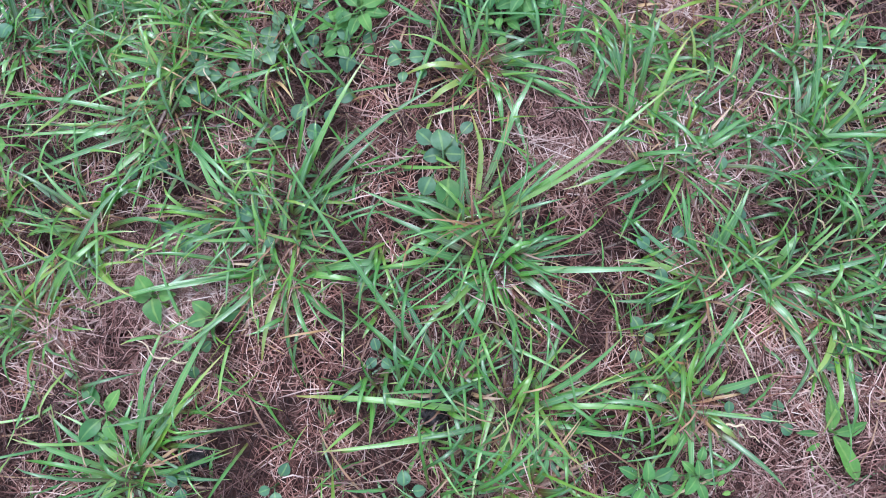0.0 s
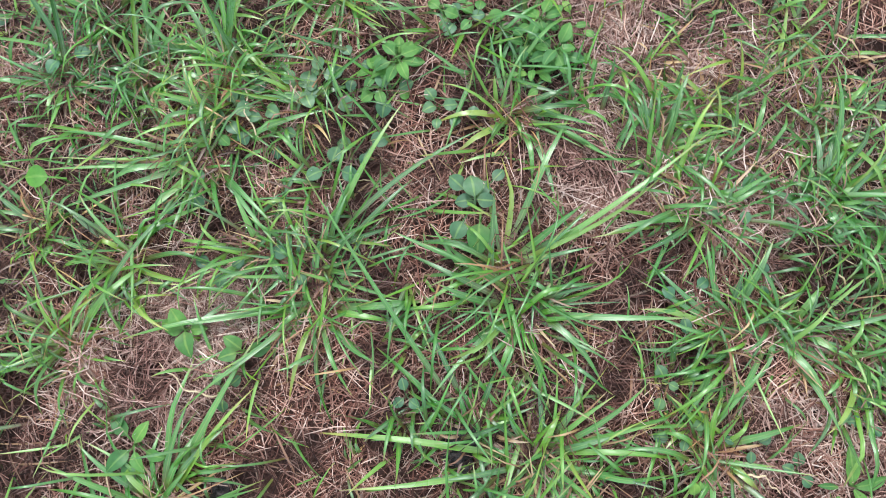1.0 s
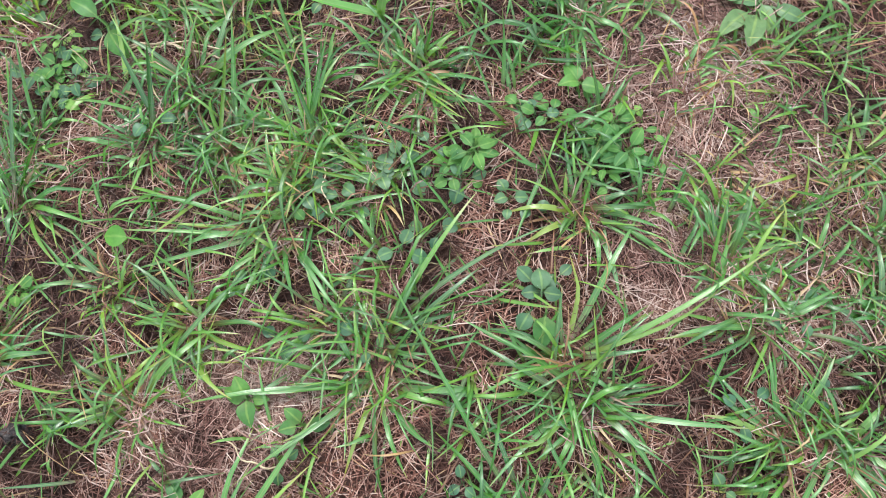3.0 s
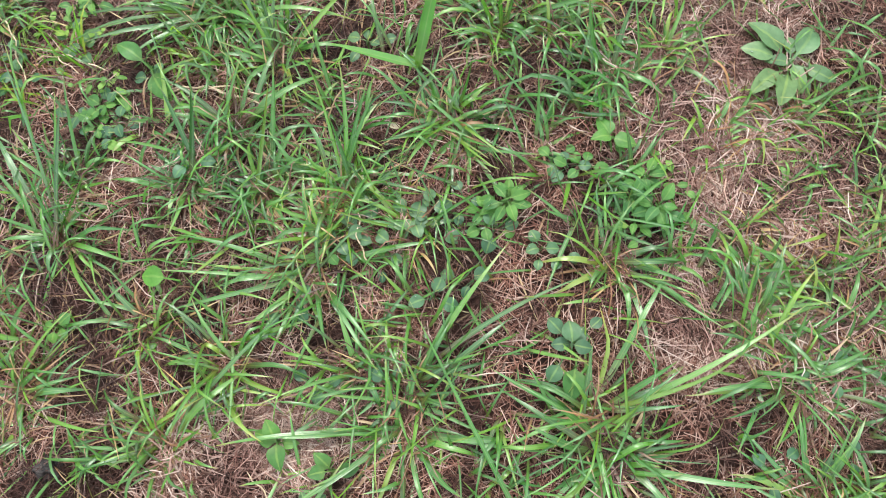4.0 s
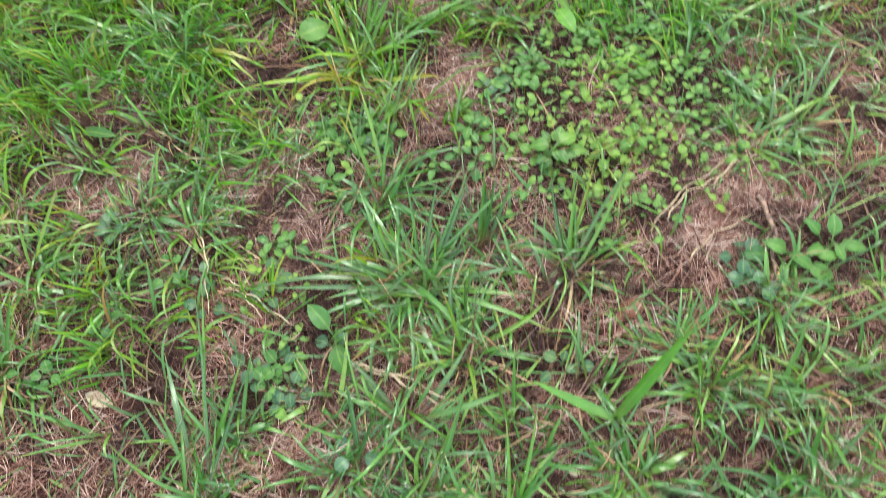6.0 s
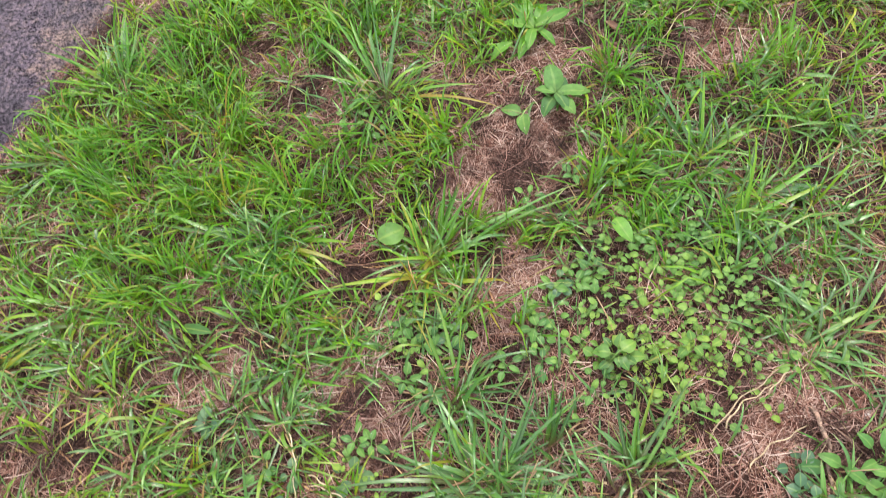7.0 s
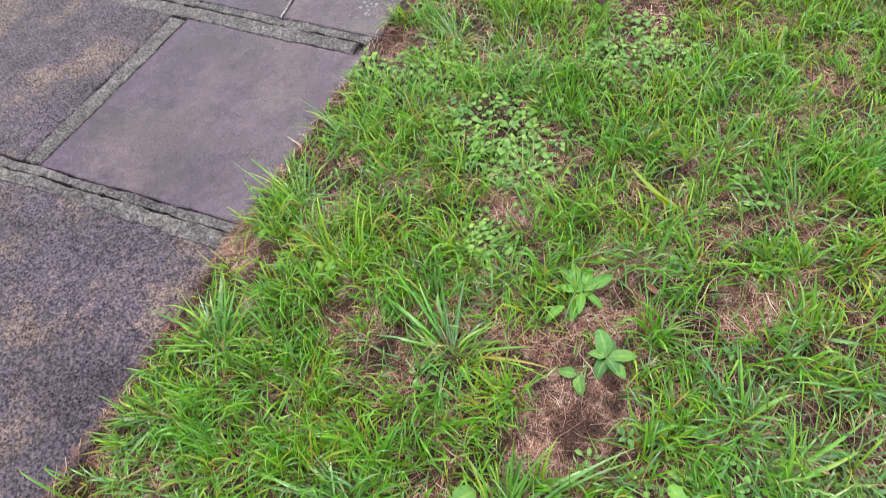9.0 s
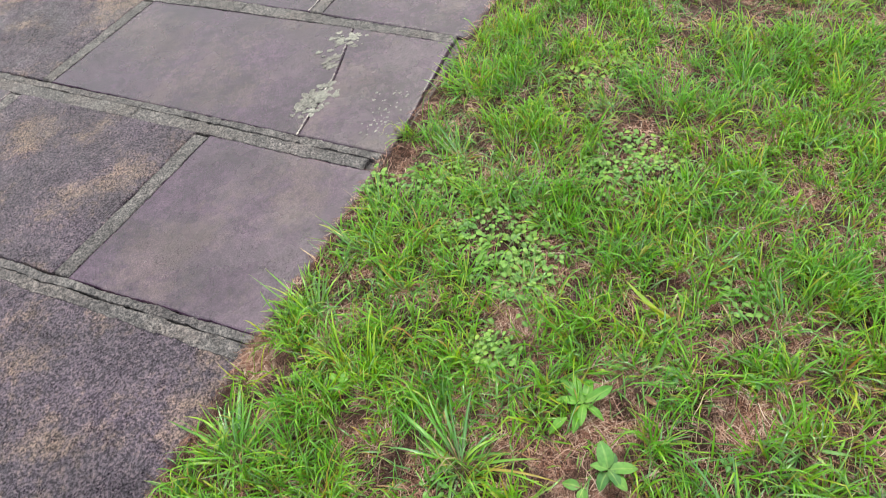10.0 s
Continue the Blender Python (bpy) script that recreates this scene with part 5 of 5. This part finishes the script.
grass_tuft(0.394, 1.208, 12, 0.100, (0.023, -0.046, 0.002, -0.069, 0.034, 0.056, -0.02, 0.077, -0.04, 0.129, -0.007, -0.058), 14)
grass_tuft(-0.549, 1.450, 10, 0.090, (-0.042, 0.045, 0.059, 0.042, 0.069, -0.045, -0.035, -0.032), 8)
grass_tuft(-0.394, 1.385, 10, 0.090, (-0.039, 0.052, 0.053, 0.018, 0.054, -0.046, -0.04, -0.036), 8)
grass_tuft(-0.221, 1.431, 8, 0.070, (-0.017, 0.045, 0.037, -0.002, 0.04, -0.046), 8, width=0.003)
grass_tuft(-0.683, 1.785, 10, 0.080, (-0.042, 0.018, 0.062, 0.02, 0.064, -0.055), 8)
broad_plant(0.215, 1.827, 0, 0.030, 'long', 'bright', 0.030, tips=(0.044, 0.008, 0.067, -0.014, -0.022, 0.049, -0.018, 0.058, 0.067, -0.044, -0.047, 0.054, -0.088, -0.031, 0.048, -0.047, 0.025, 0.054, 0.021, 0.027, 0.059, 0.007, 0.068, 0.048, 0.015, -0.036, 0.048))
broad_plant(0.196, 1.686, 0, 0.030, 'oval', 'mid', 0.030, tips=(0.01, 0.048, 0.054, 0.049, -0.019, 0.049, -0.031, -0.026, 0.038, 0.004, -0.034, 0.036, -0.026, 0.021, 0.031, 0.024, 0.024, 0.036, 0.013, -0.047, 0.036))
broad_plant(0.139, 1.678, 0, 0.030, 'oval', 'mid', 0.015, tips=(-0.024, 0.018, 0.034, -0.008, -0.034, 0.034))
broad_plant(0.256, 1.536, 0, 0.030, 'long', 'mid', 0.020, tips=(-0.047, 0.021, 0.049, 0.039, -0.03, 0.054, -0.026, -0.032, 0.038))
broad_plant(-0.138, 1.548, 0, 0.030, 'round', 'mid', 0.034, tips=(0.030, 0.004, 0.042))
broad_plant(-0.238, 2.057, 5, 0.022, 'oval', 'bright', 0.035)
broad_plant(-0.447, 1.523, 0, 0.020, 'long', 'mid', 0.020, tips=(0.039, -0.022, 0.049, -0.019, 0.013, 0.031))
broad_plant(-0.002, 1.687, 5, 0.018, 'oval', 'mid', 0.020)
broad_plant(-0.094, 1.398, 5, 0.018, 'oval', 'mid', 0.020)
broad_plant(-0.160, 1.338, 5, 0.018, 'oval', 'mid', 0.020)
broad_plant(-0.246, 1.283, 5, 0.018, 'oval', 'mid', 0.020)
broad_plant(0.076, 1.395, 5, 0.018, 'oval', 'mid', 0.020)
broad_plant(0.032, 1.350, 5, 0.018, 'oval', 'mid', 0.020)
broad_plant(0.403, 1.620, 5, 0.018, 'oval', 'mid', 0.020)
broad_plant(0.491, 1.588, 5, 0.018, 'oval', 'mid', 0.020)
broad_plant(-0.139, 1.415, 5, 0.018, 'oval', 'mid', 0.020)
broad_plant(0.138, 1.398, 5, 0.018, 'oval', 'mid', 0.020)
broad_plant(-0.068, 1.375, 5, 0.018, 'oval', 'mid', 0.020)
broad_plant(-0.225, 1.275, 5, 0.018, 'oval', 'mid', 0.020)
broad_plant(-0.025, 1.313, 5, 0.018, 'oval', 'mid', 0.020)
broad_plant(0.024, 1.303, 5, 0.018, 'oval', 'mid', 0.020)
broad_plant(0.109, 1.391, 5, 0.018, 'oval', 'mid', 0.020)
broad_plant(-0.288, 1.763, 5, 0.018, 'oval', 'mid', 0.020)
broad_plant(-0.135, 1.305, 5, 0.018, 'oval', 'mid', 0.020)
broad_plant(0.412, 1.817, 5, 0.018, 'oval', 'mid', 0.020)
broad_plant(0.540, 1.746, 5, 0.018, 'oval', 'mid', 0.020)
broad_plant(0.097, 1.541, 5, 0.018, 'oval', 'mid', 0.020)
broad_plant(0.214, 1.524, 5, 0.018, 'oval', 'mid', 0.020)
broad_plant(0.169, 1.548, 5, 0.018, 'oval', 'mid', 0.020)
broad_plant(0.119, 1.276, 6, 0.019, 'heart', 'mid', 0.026)
grass_tuft(-0.251, 2.270, 16, 0.100, (-0.082, 0.12, 0.078, 0.083, 0.096, 0.038, 0.097, -0.068, -0.081, -0.039, -0.035, -0.075, -0.116, 0.187, -0.093, 0.149, -0.117, 0.084, -0.095, 0.049, -0.025, 0.097, -0.004, 0.062, -0.004, 0.135, 0.017, 0.098, 0.027, 0.149, 0.048, 0.112, -0.069, 0.081, -0.048, 0.046, 0.066, 0.131, 0.086, 0.095), 8, width=0.005, up=(-0.094, 0.147, -0.095, 0.047, -0.007, 0.06, 0.013, 0.096, 0.043, 0.11, -0.05, 0.044, 0.081, 0.093))
grass_tuft(-0.106, 2.418, 14, 0.090, (0.057, -0.123, 0.06, -0.008, -0.063, -0.048, -0.099, 0.136, -0.077, 0.096, -0.134, 0.069, -0.112, 0.03, -0.069, 0.1, -0.048, 0.061, 0.029, 0.139, 0.049, 0.098, -0.034, 0.126, -0.013, 0.086), 8, width=0.005, up=(-0.083, 0.093, -0.117, 0.028, -0.054, 0.058, 0.041, 0.096, -0.02, 0.083))
grass_tuft(-0.008, 2.540, 12, 0.080, (0.056, -0.005, 0.065, -0.076, -0.073, 0.064, -0.052, 0.022, -0.127, 0.024, -0.107, -0.017, -0.008, 0.138, 0.012, 0.094, 0.028, 0.095, 0.048, 0.052), 8, width=0.005, up=(-0.061, 0.019, -0.114, -0.02, 0.002, 0.091, 0.036, 0.05))
grass_tuft(0.073, 2.383, 16, 0.090, (0.008, -0.073, -0.066, -0.038, 0.08, -0.028), 8, width=0.005, up=(-0.046, 0.043, -0.005, 0.064, 0.045, 0.06, 0.07, 0.006, 0.026, 0.092))
grass_tuft(0.231, 2.632, 14, 0.090, (0.048, -0.051, -0.066, -0.016, -0.037, 0.156, -0.019, 0.109, -0.08, 0.125, -0.062, 0.078, 0.021, 0.181, 0.038, 0.132, 0.069, 0.126, 0.085, 0.078), 8, width=0.005, up=(-0.035, 0.106, -0.076, 0.075, 0.021, 0.129, 0.068, 0.076))
grass_tuft(0.354, 2.913, 14, 0.090, (-0.094, -0.053, 0.033, -0.036, -0.032, 0.17, -0.014, 0.113, -0.104, 0.113, -0.086, 0.058, 0.044, 0.125, 0.061, 0.068, -0.11, 0.007, -0.093, -0.045, 0.008, 0.18, 0.025, 0.122), 8, width=0.005, up=(-0.033, 0.11, -0.103, 0.055, 0.041, 0.066, -0.109, -0.048, 0.006, 0.12))
grass_tuft(0.306, 2.473, 16, 0.100, (-0.121, 0.061, -0.102, -0.016, 0.103, -0.098, 0.07, -0.036, -0.071, -0.054, 0.015, -0.097), 8, width=0.005)
grass_tuft(0.564, 2.885, 14, 0.090, (-0.066, 0.053, 0.054, -0.08, -0.074, -0.097), 8, width=0.005, up=(-0.031, 0.043, 0.038, 0.001, 0.043, -0.066))
grass_tuft(-0.040, 2.245, 12, 0.090, (0.063, -0.071, -0.051, -0.054, -0.018, 0.096, 0, 0.061, -0.052, 0.074, -0.033, 0.04, 0.039, 0.051, 0.056, 0.017), 8, width=0.005, up=(-0.009, 0.06, -0.041, 0.039, 0.046, 0.016))
grass_tuft(0.242, 2.169, 16, 0.070, (-0.036, 0.063, 0.006, 0.062, 0.034, 0.03, 0.035, -0.06, -0.049, -0.039, -0.077, 0.027), 8, width=0.005)
grass_tuft(-0.081, 2.012, 12, 0.090, (-0.037, 0.078, -0.062, -0.057, -0.12, -0.005, 0.033, -0.096), 8)
grass_tuft(0.660, 2.624, 20, 0.070, (), 16, width=0.003, up=(-0.017, 0.055, 0.019, 0.063, 0.046, 0.019, 0.039, 0.037))
grass_tuft(0.476, 1.921, 6, 0.080, (-0.081, 0.006, 0.052, -0.023), 8)
grass_tuft(0.667, 1.852, 16, 0.100, (-0.085, -0.008, 0.037, -0.062), 8, width=0.005, up=(0.017, 0.091, 0.073, 0.098, 0.075, 0.047, 0.096, -0.009, -0.036, 0.067))
grass_tuft(0.832, 1.904, 16, 0.100, (-0.09, -0.009, 0.024, -0.061), 8, width=0.005, up=(0.021, 0.095, 0.049, 0.064, 0.048, 0.012, -0.027, 0.083))
grass_tuft(0.691, 2.234, 16, 0.100, (-0.08, 0.018, 0.084, -0.023), 8, width=0.005, up=(-0.002, 0.09, 0.053, 0.084, 0.076, 0.027))
grass_tuft(0.844, 2.199, 14, 0.100, (-0.06, 0.05, 0.071, -0.017, 0.06, -0.074), 8, width=0.005, up=(0.02, 0.1, 0.073, 0.049))
grass_tuft(0.636, 2.048, 14, 0.100, (-0.093, 0.007, 0.087, -0.007), 8, width=0.005, up=(0.003, 0.094, 0.066, 0.063, 0.078, 0.019))
grass_tuft(0.460, 2.150, 12, 0.090, (-0.068, 0.031, 0.091, -0.007), 8, width=0.005, up=(0.007, 0.077, 0.054, 0.035))
grass_tuft(0.475, 1.919, 2, 0.060, (), 1, width=0.0115, up=(-0.075, 0.115, -0.074, 0.103))
grass_tuft(0.375, 1.836, 0, 0.060, (), 1, width=0.0105, up=(0.064, 0.023))
grass_tuft(0.222, 1.956, 0, 0.050, (), 1, width=0.009, up=(0.024, 0.029))
grass_tuft(0.360, 0.676, 5, 0.055, (), 6, width=0.005)
grass_tuft(0.422, 0.628, 8, 0.070, (), 6, width=0.005)
grass_tuft(0.378, 0.530, 7, 0.070, (), 6, width=0.005)
grass_tuft(0.390, 0.485, 8, 0.080, (), 6, width=0.005)
grass_tuft(0.325, 0.722, 4, 0.050, (), 6, width=0.005)
grass_tuft(0.340, 0.449, 7, 0.080, (), 6, width=0.005)
grass_tuft(0.315, 0.424, 7, 0.080, (), 6, width=0.005)
grass_tuft(0.292, 0.345, 8, 0.080, (), 6, width=0.005)
grass_tuft(0.212, 0.285, 6, 0.070, (), 6, width=0.005)
grass_tuft(0.246, 0.606, 4, 0.050, (), 6, width=0.005)
bare(-0.385, 2.222, 0.035)
bare(0.085, 2.655, 0.035)
bare(0.093, 1.611, 0.075)
bare(0.166, 1.648, 0.050)
bare(0.474, 1.694, 0.060)
bare(-0.426, 1.518, 0.060)
bare(-0.236, 1.352, 0.040)
bare(0.271, 1.166, 0.060)
bare(0.096, 2.690, 0.085)
bare(-0.374, 2.175, 0.060)
bare(-0.212, 1.982, 0.050)
bare(0.682, 2.493, 0.090)
bare(0.256, 1.795, 0.060)
bare(0.181, 2.069, 0.050)
bare(-0.398, 2.102, 0.050)
bare(0.294, 0.681, 0.090)
bare(0.291, 0.613, 0.070)
bare(0.284, 0.745, 0.060)
bare(-0.253, 1.077, 0.050)
bare(0.378, 0.802, 0.060)
bare(0.302, 1.145, 0.060)
bare(0.025, 1.598, 0.050)
bare(0.027, 1.404, 0.040)
bare(-0.430, 1.477, 0.050)
bare(-0.224, 1.310, 0.040)
bare(-0.349, 0.686, 0.060)
bare(0.261, 0.436, 0.070)
bare(0.140, 0.547, 0.050)
bare(0.085, 0.199, 0.060)
bare(-0.265, 0.700, 0.040)
leaf_mat_patch([
    (0.213, 1.319, 0.090, 95),
    (0.208, 1.432, 0.070, 50),
    (0.275, 1.261, 0.090, 70),
    (0.198, 1.209, 0.080, 60),
    (0.133, 1.386, 0.070, 38),
    (0.336, 1.325, 0.070, 48),
    (0.068, 1.297, 0.070, 34),
    (0.136, 1.247, 0.070, 40),
    (0.330, 1.240, 0.070, 45),
    (0.266, 1.371, 0.060, 40),
    (0.264, 1.419, 0.060, 60),
    (0.073, 1.346, 0.050, 25),
    (0.610, 2.386, 0.120, 130),
    (0.237, 2.314, 0.130, 150),
    (0.143, 2.556, 0.090, 80),
    (0.228, 2.185, 0.090, 60),
    (0.083, 2.017, 0.050, 35),
    (0.394, 1.853, 0.050, 20),
    (0.251, 1.372, 0.080, 50),
    (0.177, 0.688, 0.050, 20),
    (-0.275, 1.132, 0.040, 16),
    (-0.145, 1.424, 0.040, 16),
    (-0.264, 1.231, 0.060, 22),
    (-0.106, 1.763, 0.050, 20),
    (0.090, 2.018, 0.060, 30),
    (0.737, 2.799, 0.100, 60),
    (0.630, 1.931, 0.060, 20),
    (-0.036, 0.244, 0.050, 10),
    (0.007, 2.625, 0.050, 30),
    (-0.112, 1.385, 0.040, 20),
], 77)


def lawn_spot(r):
    x, y = seen_area(r)
    if not on_lawn(x, y, -0.02) or in_any(BARE, x, y):
        return None
    keep = 0.5 + 0.5 * min(1, max(0, (y - 0.8) / 1.2))
    if r.random() > keep * (0.45 + 0.9 * max(0, noise.noise((x * 5, y * 5, 2)) + 0.25)):
        return None
    return x, y, r.uniform(0, 6.283)


def edge_area(r):
    """A strip of lawn along the path."""
    return plan(EDGE_U + 0.022 + abs(r.gauss(0.02, 0.05)), r.uniform(0.5, 3.6))


def far_area(r):
    while True:
        x, y = r.uniform(-0.7, 2.3), r.uniform(1.15, 4.5)
        if r.random() > (y - 1.15) / 0.6:
            continue
        if by_the_way(x, y) or r.random() < 0.15:
            return x, y


def near_area(r):
    x, y = r.uniform(-0.75, 0.7), r.uniform(0.0, 1.6)
    return x, y


def crown_spot(r):
    """A spot in or close by one of the tufts along the way."""
    x, y, size = TUFTS[r.randrange(len(TUFTS))]
    a, d = r.uniform(0, 6.283), abs(r.gauss(0, 0.045))
    x, y = x + d * math.cos(a), y + d * math.sin(a)
    return (x, y, r.uniform(0, 6.283), size / 0.1) if on_lawn(x, y, -0.004) else None


needle_litter(205000, seen_area, litter_mat, "reddish-brown pine needles and thatch covering the soil", 21)
needle_litter(9000, bare_area, pale_litter_mat, "pale dry pine needles in bare patches of the lawn", 22)
needle_litter(4500, lambda r: bare_area(r, True), pale_litter_mat, "pale dry pine needles in bare patches of the lawn", 24)
needle_litter(12000, lambda r: bare_area(r, True), litter_mat, "brown pine needles heaped in bare patches of the lawn", 23)
fine_grass("fine_grass", 8500, grass_stuff_mat, "thin wet green grass blades growing through litter", (0.02, 0.085), (0.0012, 0.0036), lawn_spot, 31)
fine_grass("dead_grass", 9500, dry_stuff_mat, "brown dead grass blades lying in the lawn", (0.03, 0.10), (0.0008, 0.0024), lawn_spot, 32, True)
fine_grass("young_blades", 3800, grass_stuff_mat, "thin young green blades growing up through the tufts", (0.035, 0.10), (0.0014, 0.0042), crown_spot, 33, False, (0.15, 0.7))
fine_grass("brown_stalks", 2000, dry_stuff_mat, "thin brown withered stalks standing in the tufts", (0.025, 0.075), (0.0008, 0.0018), crown_spot, 34, False, (0.2, 0.8), 4)
scattered_tufts("near_lawn", 300, 41, (0.03, 0.10), 9, (0.0016, 0.0050), near_area, grass_stuff_mat)
scattered_tufts("far_lawn", 2300, 43, (0.025, 0.095), 17, (0.0012, 0.0042), far_area, lawn_stuff_mat, (0.25, 0.95))
scattered_tufts("edge_grass", 170, 47, (0.03, 0.085), 11, (0.0014, 0.0042), edge_area, lawn_stuff_mat, (0.2, 0.9))
outer_lawn(24000, 53)

# ---- odd things lying in the lawn ----
broad_shoot(0.053, 0.955)
lump("pebble", 0.379, 1.105, 0.007, 0.7, pebble_mat, "small pale round pebble on needle litter", "pebble", 0.2, 3.0)
lump("soil_clod", -0.151, 0.432, 0.020, 0.45, clod_mat, "dark damp clod of soil between grass tufts", "soil clod", 0.8, 1.0)
lump("soil_clod", -0.165, 0.415, 0.013, 0.5, clod_mat, "dark damp clod of soil between grass tufts", "soil clod", 0.8, 7.0)
lump("soil_clod", -0.361, 0.544, 0.013, 0.6, clod_mat, "dark damp clod of soil between grass tufts", "soil clod", 0.8, 5.0)
lump("soil_clod", -0.505, 0.80, 0.015, 0.6, clod_mat, "dark damp clod of soil between grass tufts", "soil clod", 0.8, 9.0)
twig(0.313, 1.135, 0.292, 1.03, 0.0032, "short brown bent twig lying on the litter")
dead_leaf(0.345, 1.775, 0.028, 0.6, brown_leaf_mat, "curled reddish-brown fallen leaf on the litter", 0.015)
dead_leaf(0.141, 1.068, 0.042, 1.9, brown_leaf_mat, "dull brown fallen leaf among the grass")
dead_leaf(-0.182, 0.895, 0.030, -0.5, tan_leaf_mat, "dry tan fallen leaf standing in litter")
dead_leaf(-0.472, 1.16, 0.034, 0.9, tan_leaf_mat, "dry tan fallen leaf standing in litter")
dead_leaf(0.000, 0.914, 0.016, 0.8, tan_leaf_mat, "small pale fallen leaf scrap")
dead_leaf(-0.335, 0.752, 0.022, 0.2, tan_leaf_mat, "small pale fallen leaf scrap")
twig(0.183, 1.139, 0.312, 1.201, 0.0011, "thin pale dry grass stalk lying over the lawn", straw_mat, "dry_stalk", 0.010)
twig(0.208, 1.089, 0.296, 1.123, 0.0011, "thin pale dry grass stalk lying over the lawn", straw_mat, "dry_stalk", 0.010)
twig(-0.202, 1.113, -0.111, 1.036, 0.0011, "thin pale dry grass stalk lying over the lawn", straw_mat, "dry_stalk", 0.010)
twig(-0.332, 1.329, -0.335, 1.224, 0.0011, "thin pale dry grass stalk lying over the lawn", straw_mat, "dry_stalk", 0.010)
twig(-0.199, 1.108, -0.120, 1.048, 0.0011, "thin pale dry grass stalk lying over the lawn", straw_mat, "dry_stalk", 0.010)
twig(-0.318, 1.264, -0.276, 1.203, 0.0011, "thin pale dry grass stalk lying over the lawn", straw_mat, "dry_stalk", 0.010)
twig(-0.319, 1.250, -0.245, 1.183, 0.0011, "thin pale dry grass stalk lying over the lawn", straw_mat, "dry_stalk", 0.010)
twig(-0.200, 1.109, -0.074, 1.016, 0.0011, "thin pale dry grass stalk lying over the lawn", straw_mat, "dry_stalk", 0.010)
twig(-0.114, 0.791, -0.093, 0.868, 0.0011, "thin pale dry grass stalk lying over the lawn", straw_mat, "dry_stalk", 0.010)
twig(-0.198, 1.103, -0.112, 1.039, 0.0011, "thin pale dry grass stalk lying over the lawn", straw_mat, "dry_stalk", 0.010)
twig(0.207, 1.145, 0.284, 1.182, 0.0011, "thin pale dry grass stalk lying over the lawn", straw_mat, "dry_stalk", 0.010)
twig(0.274, 1.163, 0.346, 1.191, 0.0011, "thin pale dry grass stalk lying over the lawn", straw_mat, "dry_stalk", 0.010)
twig(0.031, 0.247, 0.054, 0.221, 0.0011, "thin pale dry grass stalk lying over the lawn", straw_mat, "dry_stalk", 0.010)
twig(-0.304, 0.618, -0.341, 0.679, 0.0011, "thin pale dry grass stalk lying over the lawn", straw_mat, "dry_stalk", 0.010)
twig(0.386, 1.717, 0.506, 1.798, 0.0011, "thin pale dry grass stalk lying over the lawn", straw_mat, "dry_stalk", 0.010)
droplets(2400, 61)
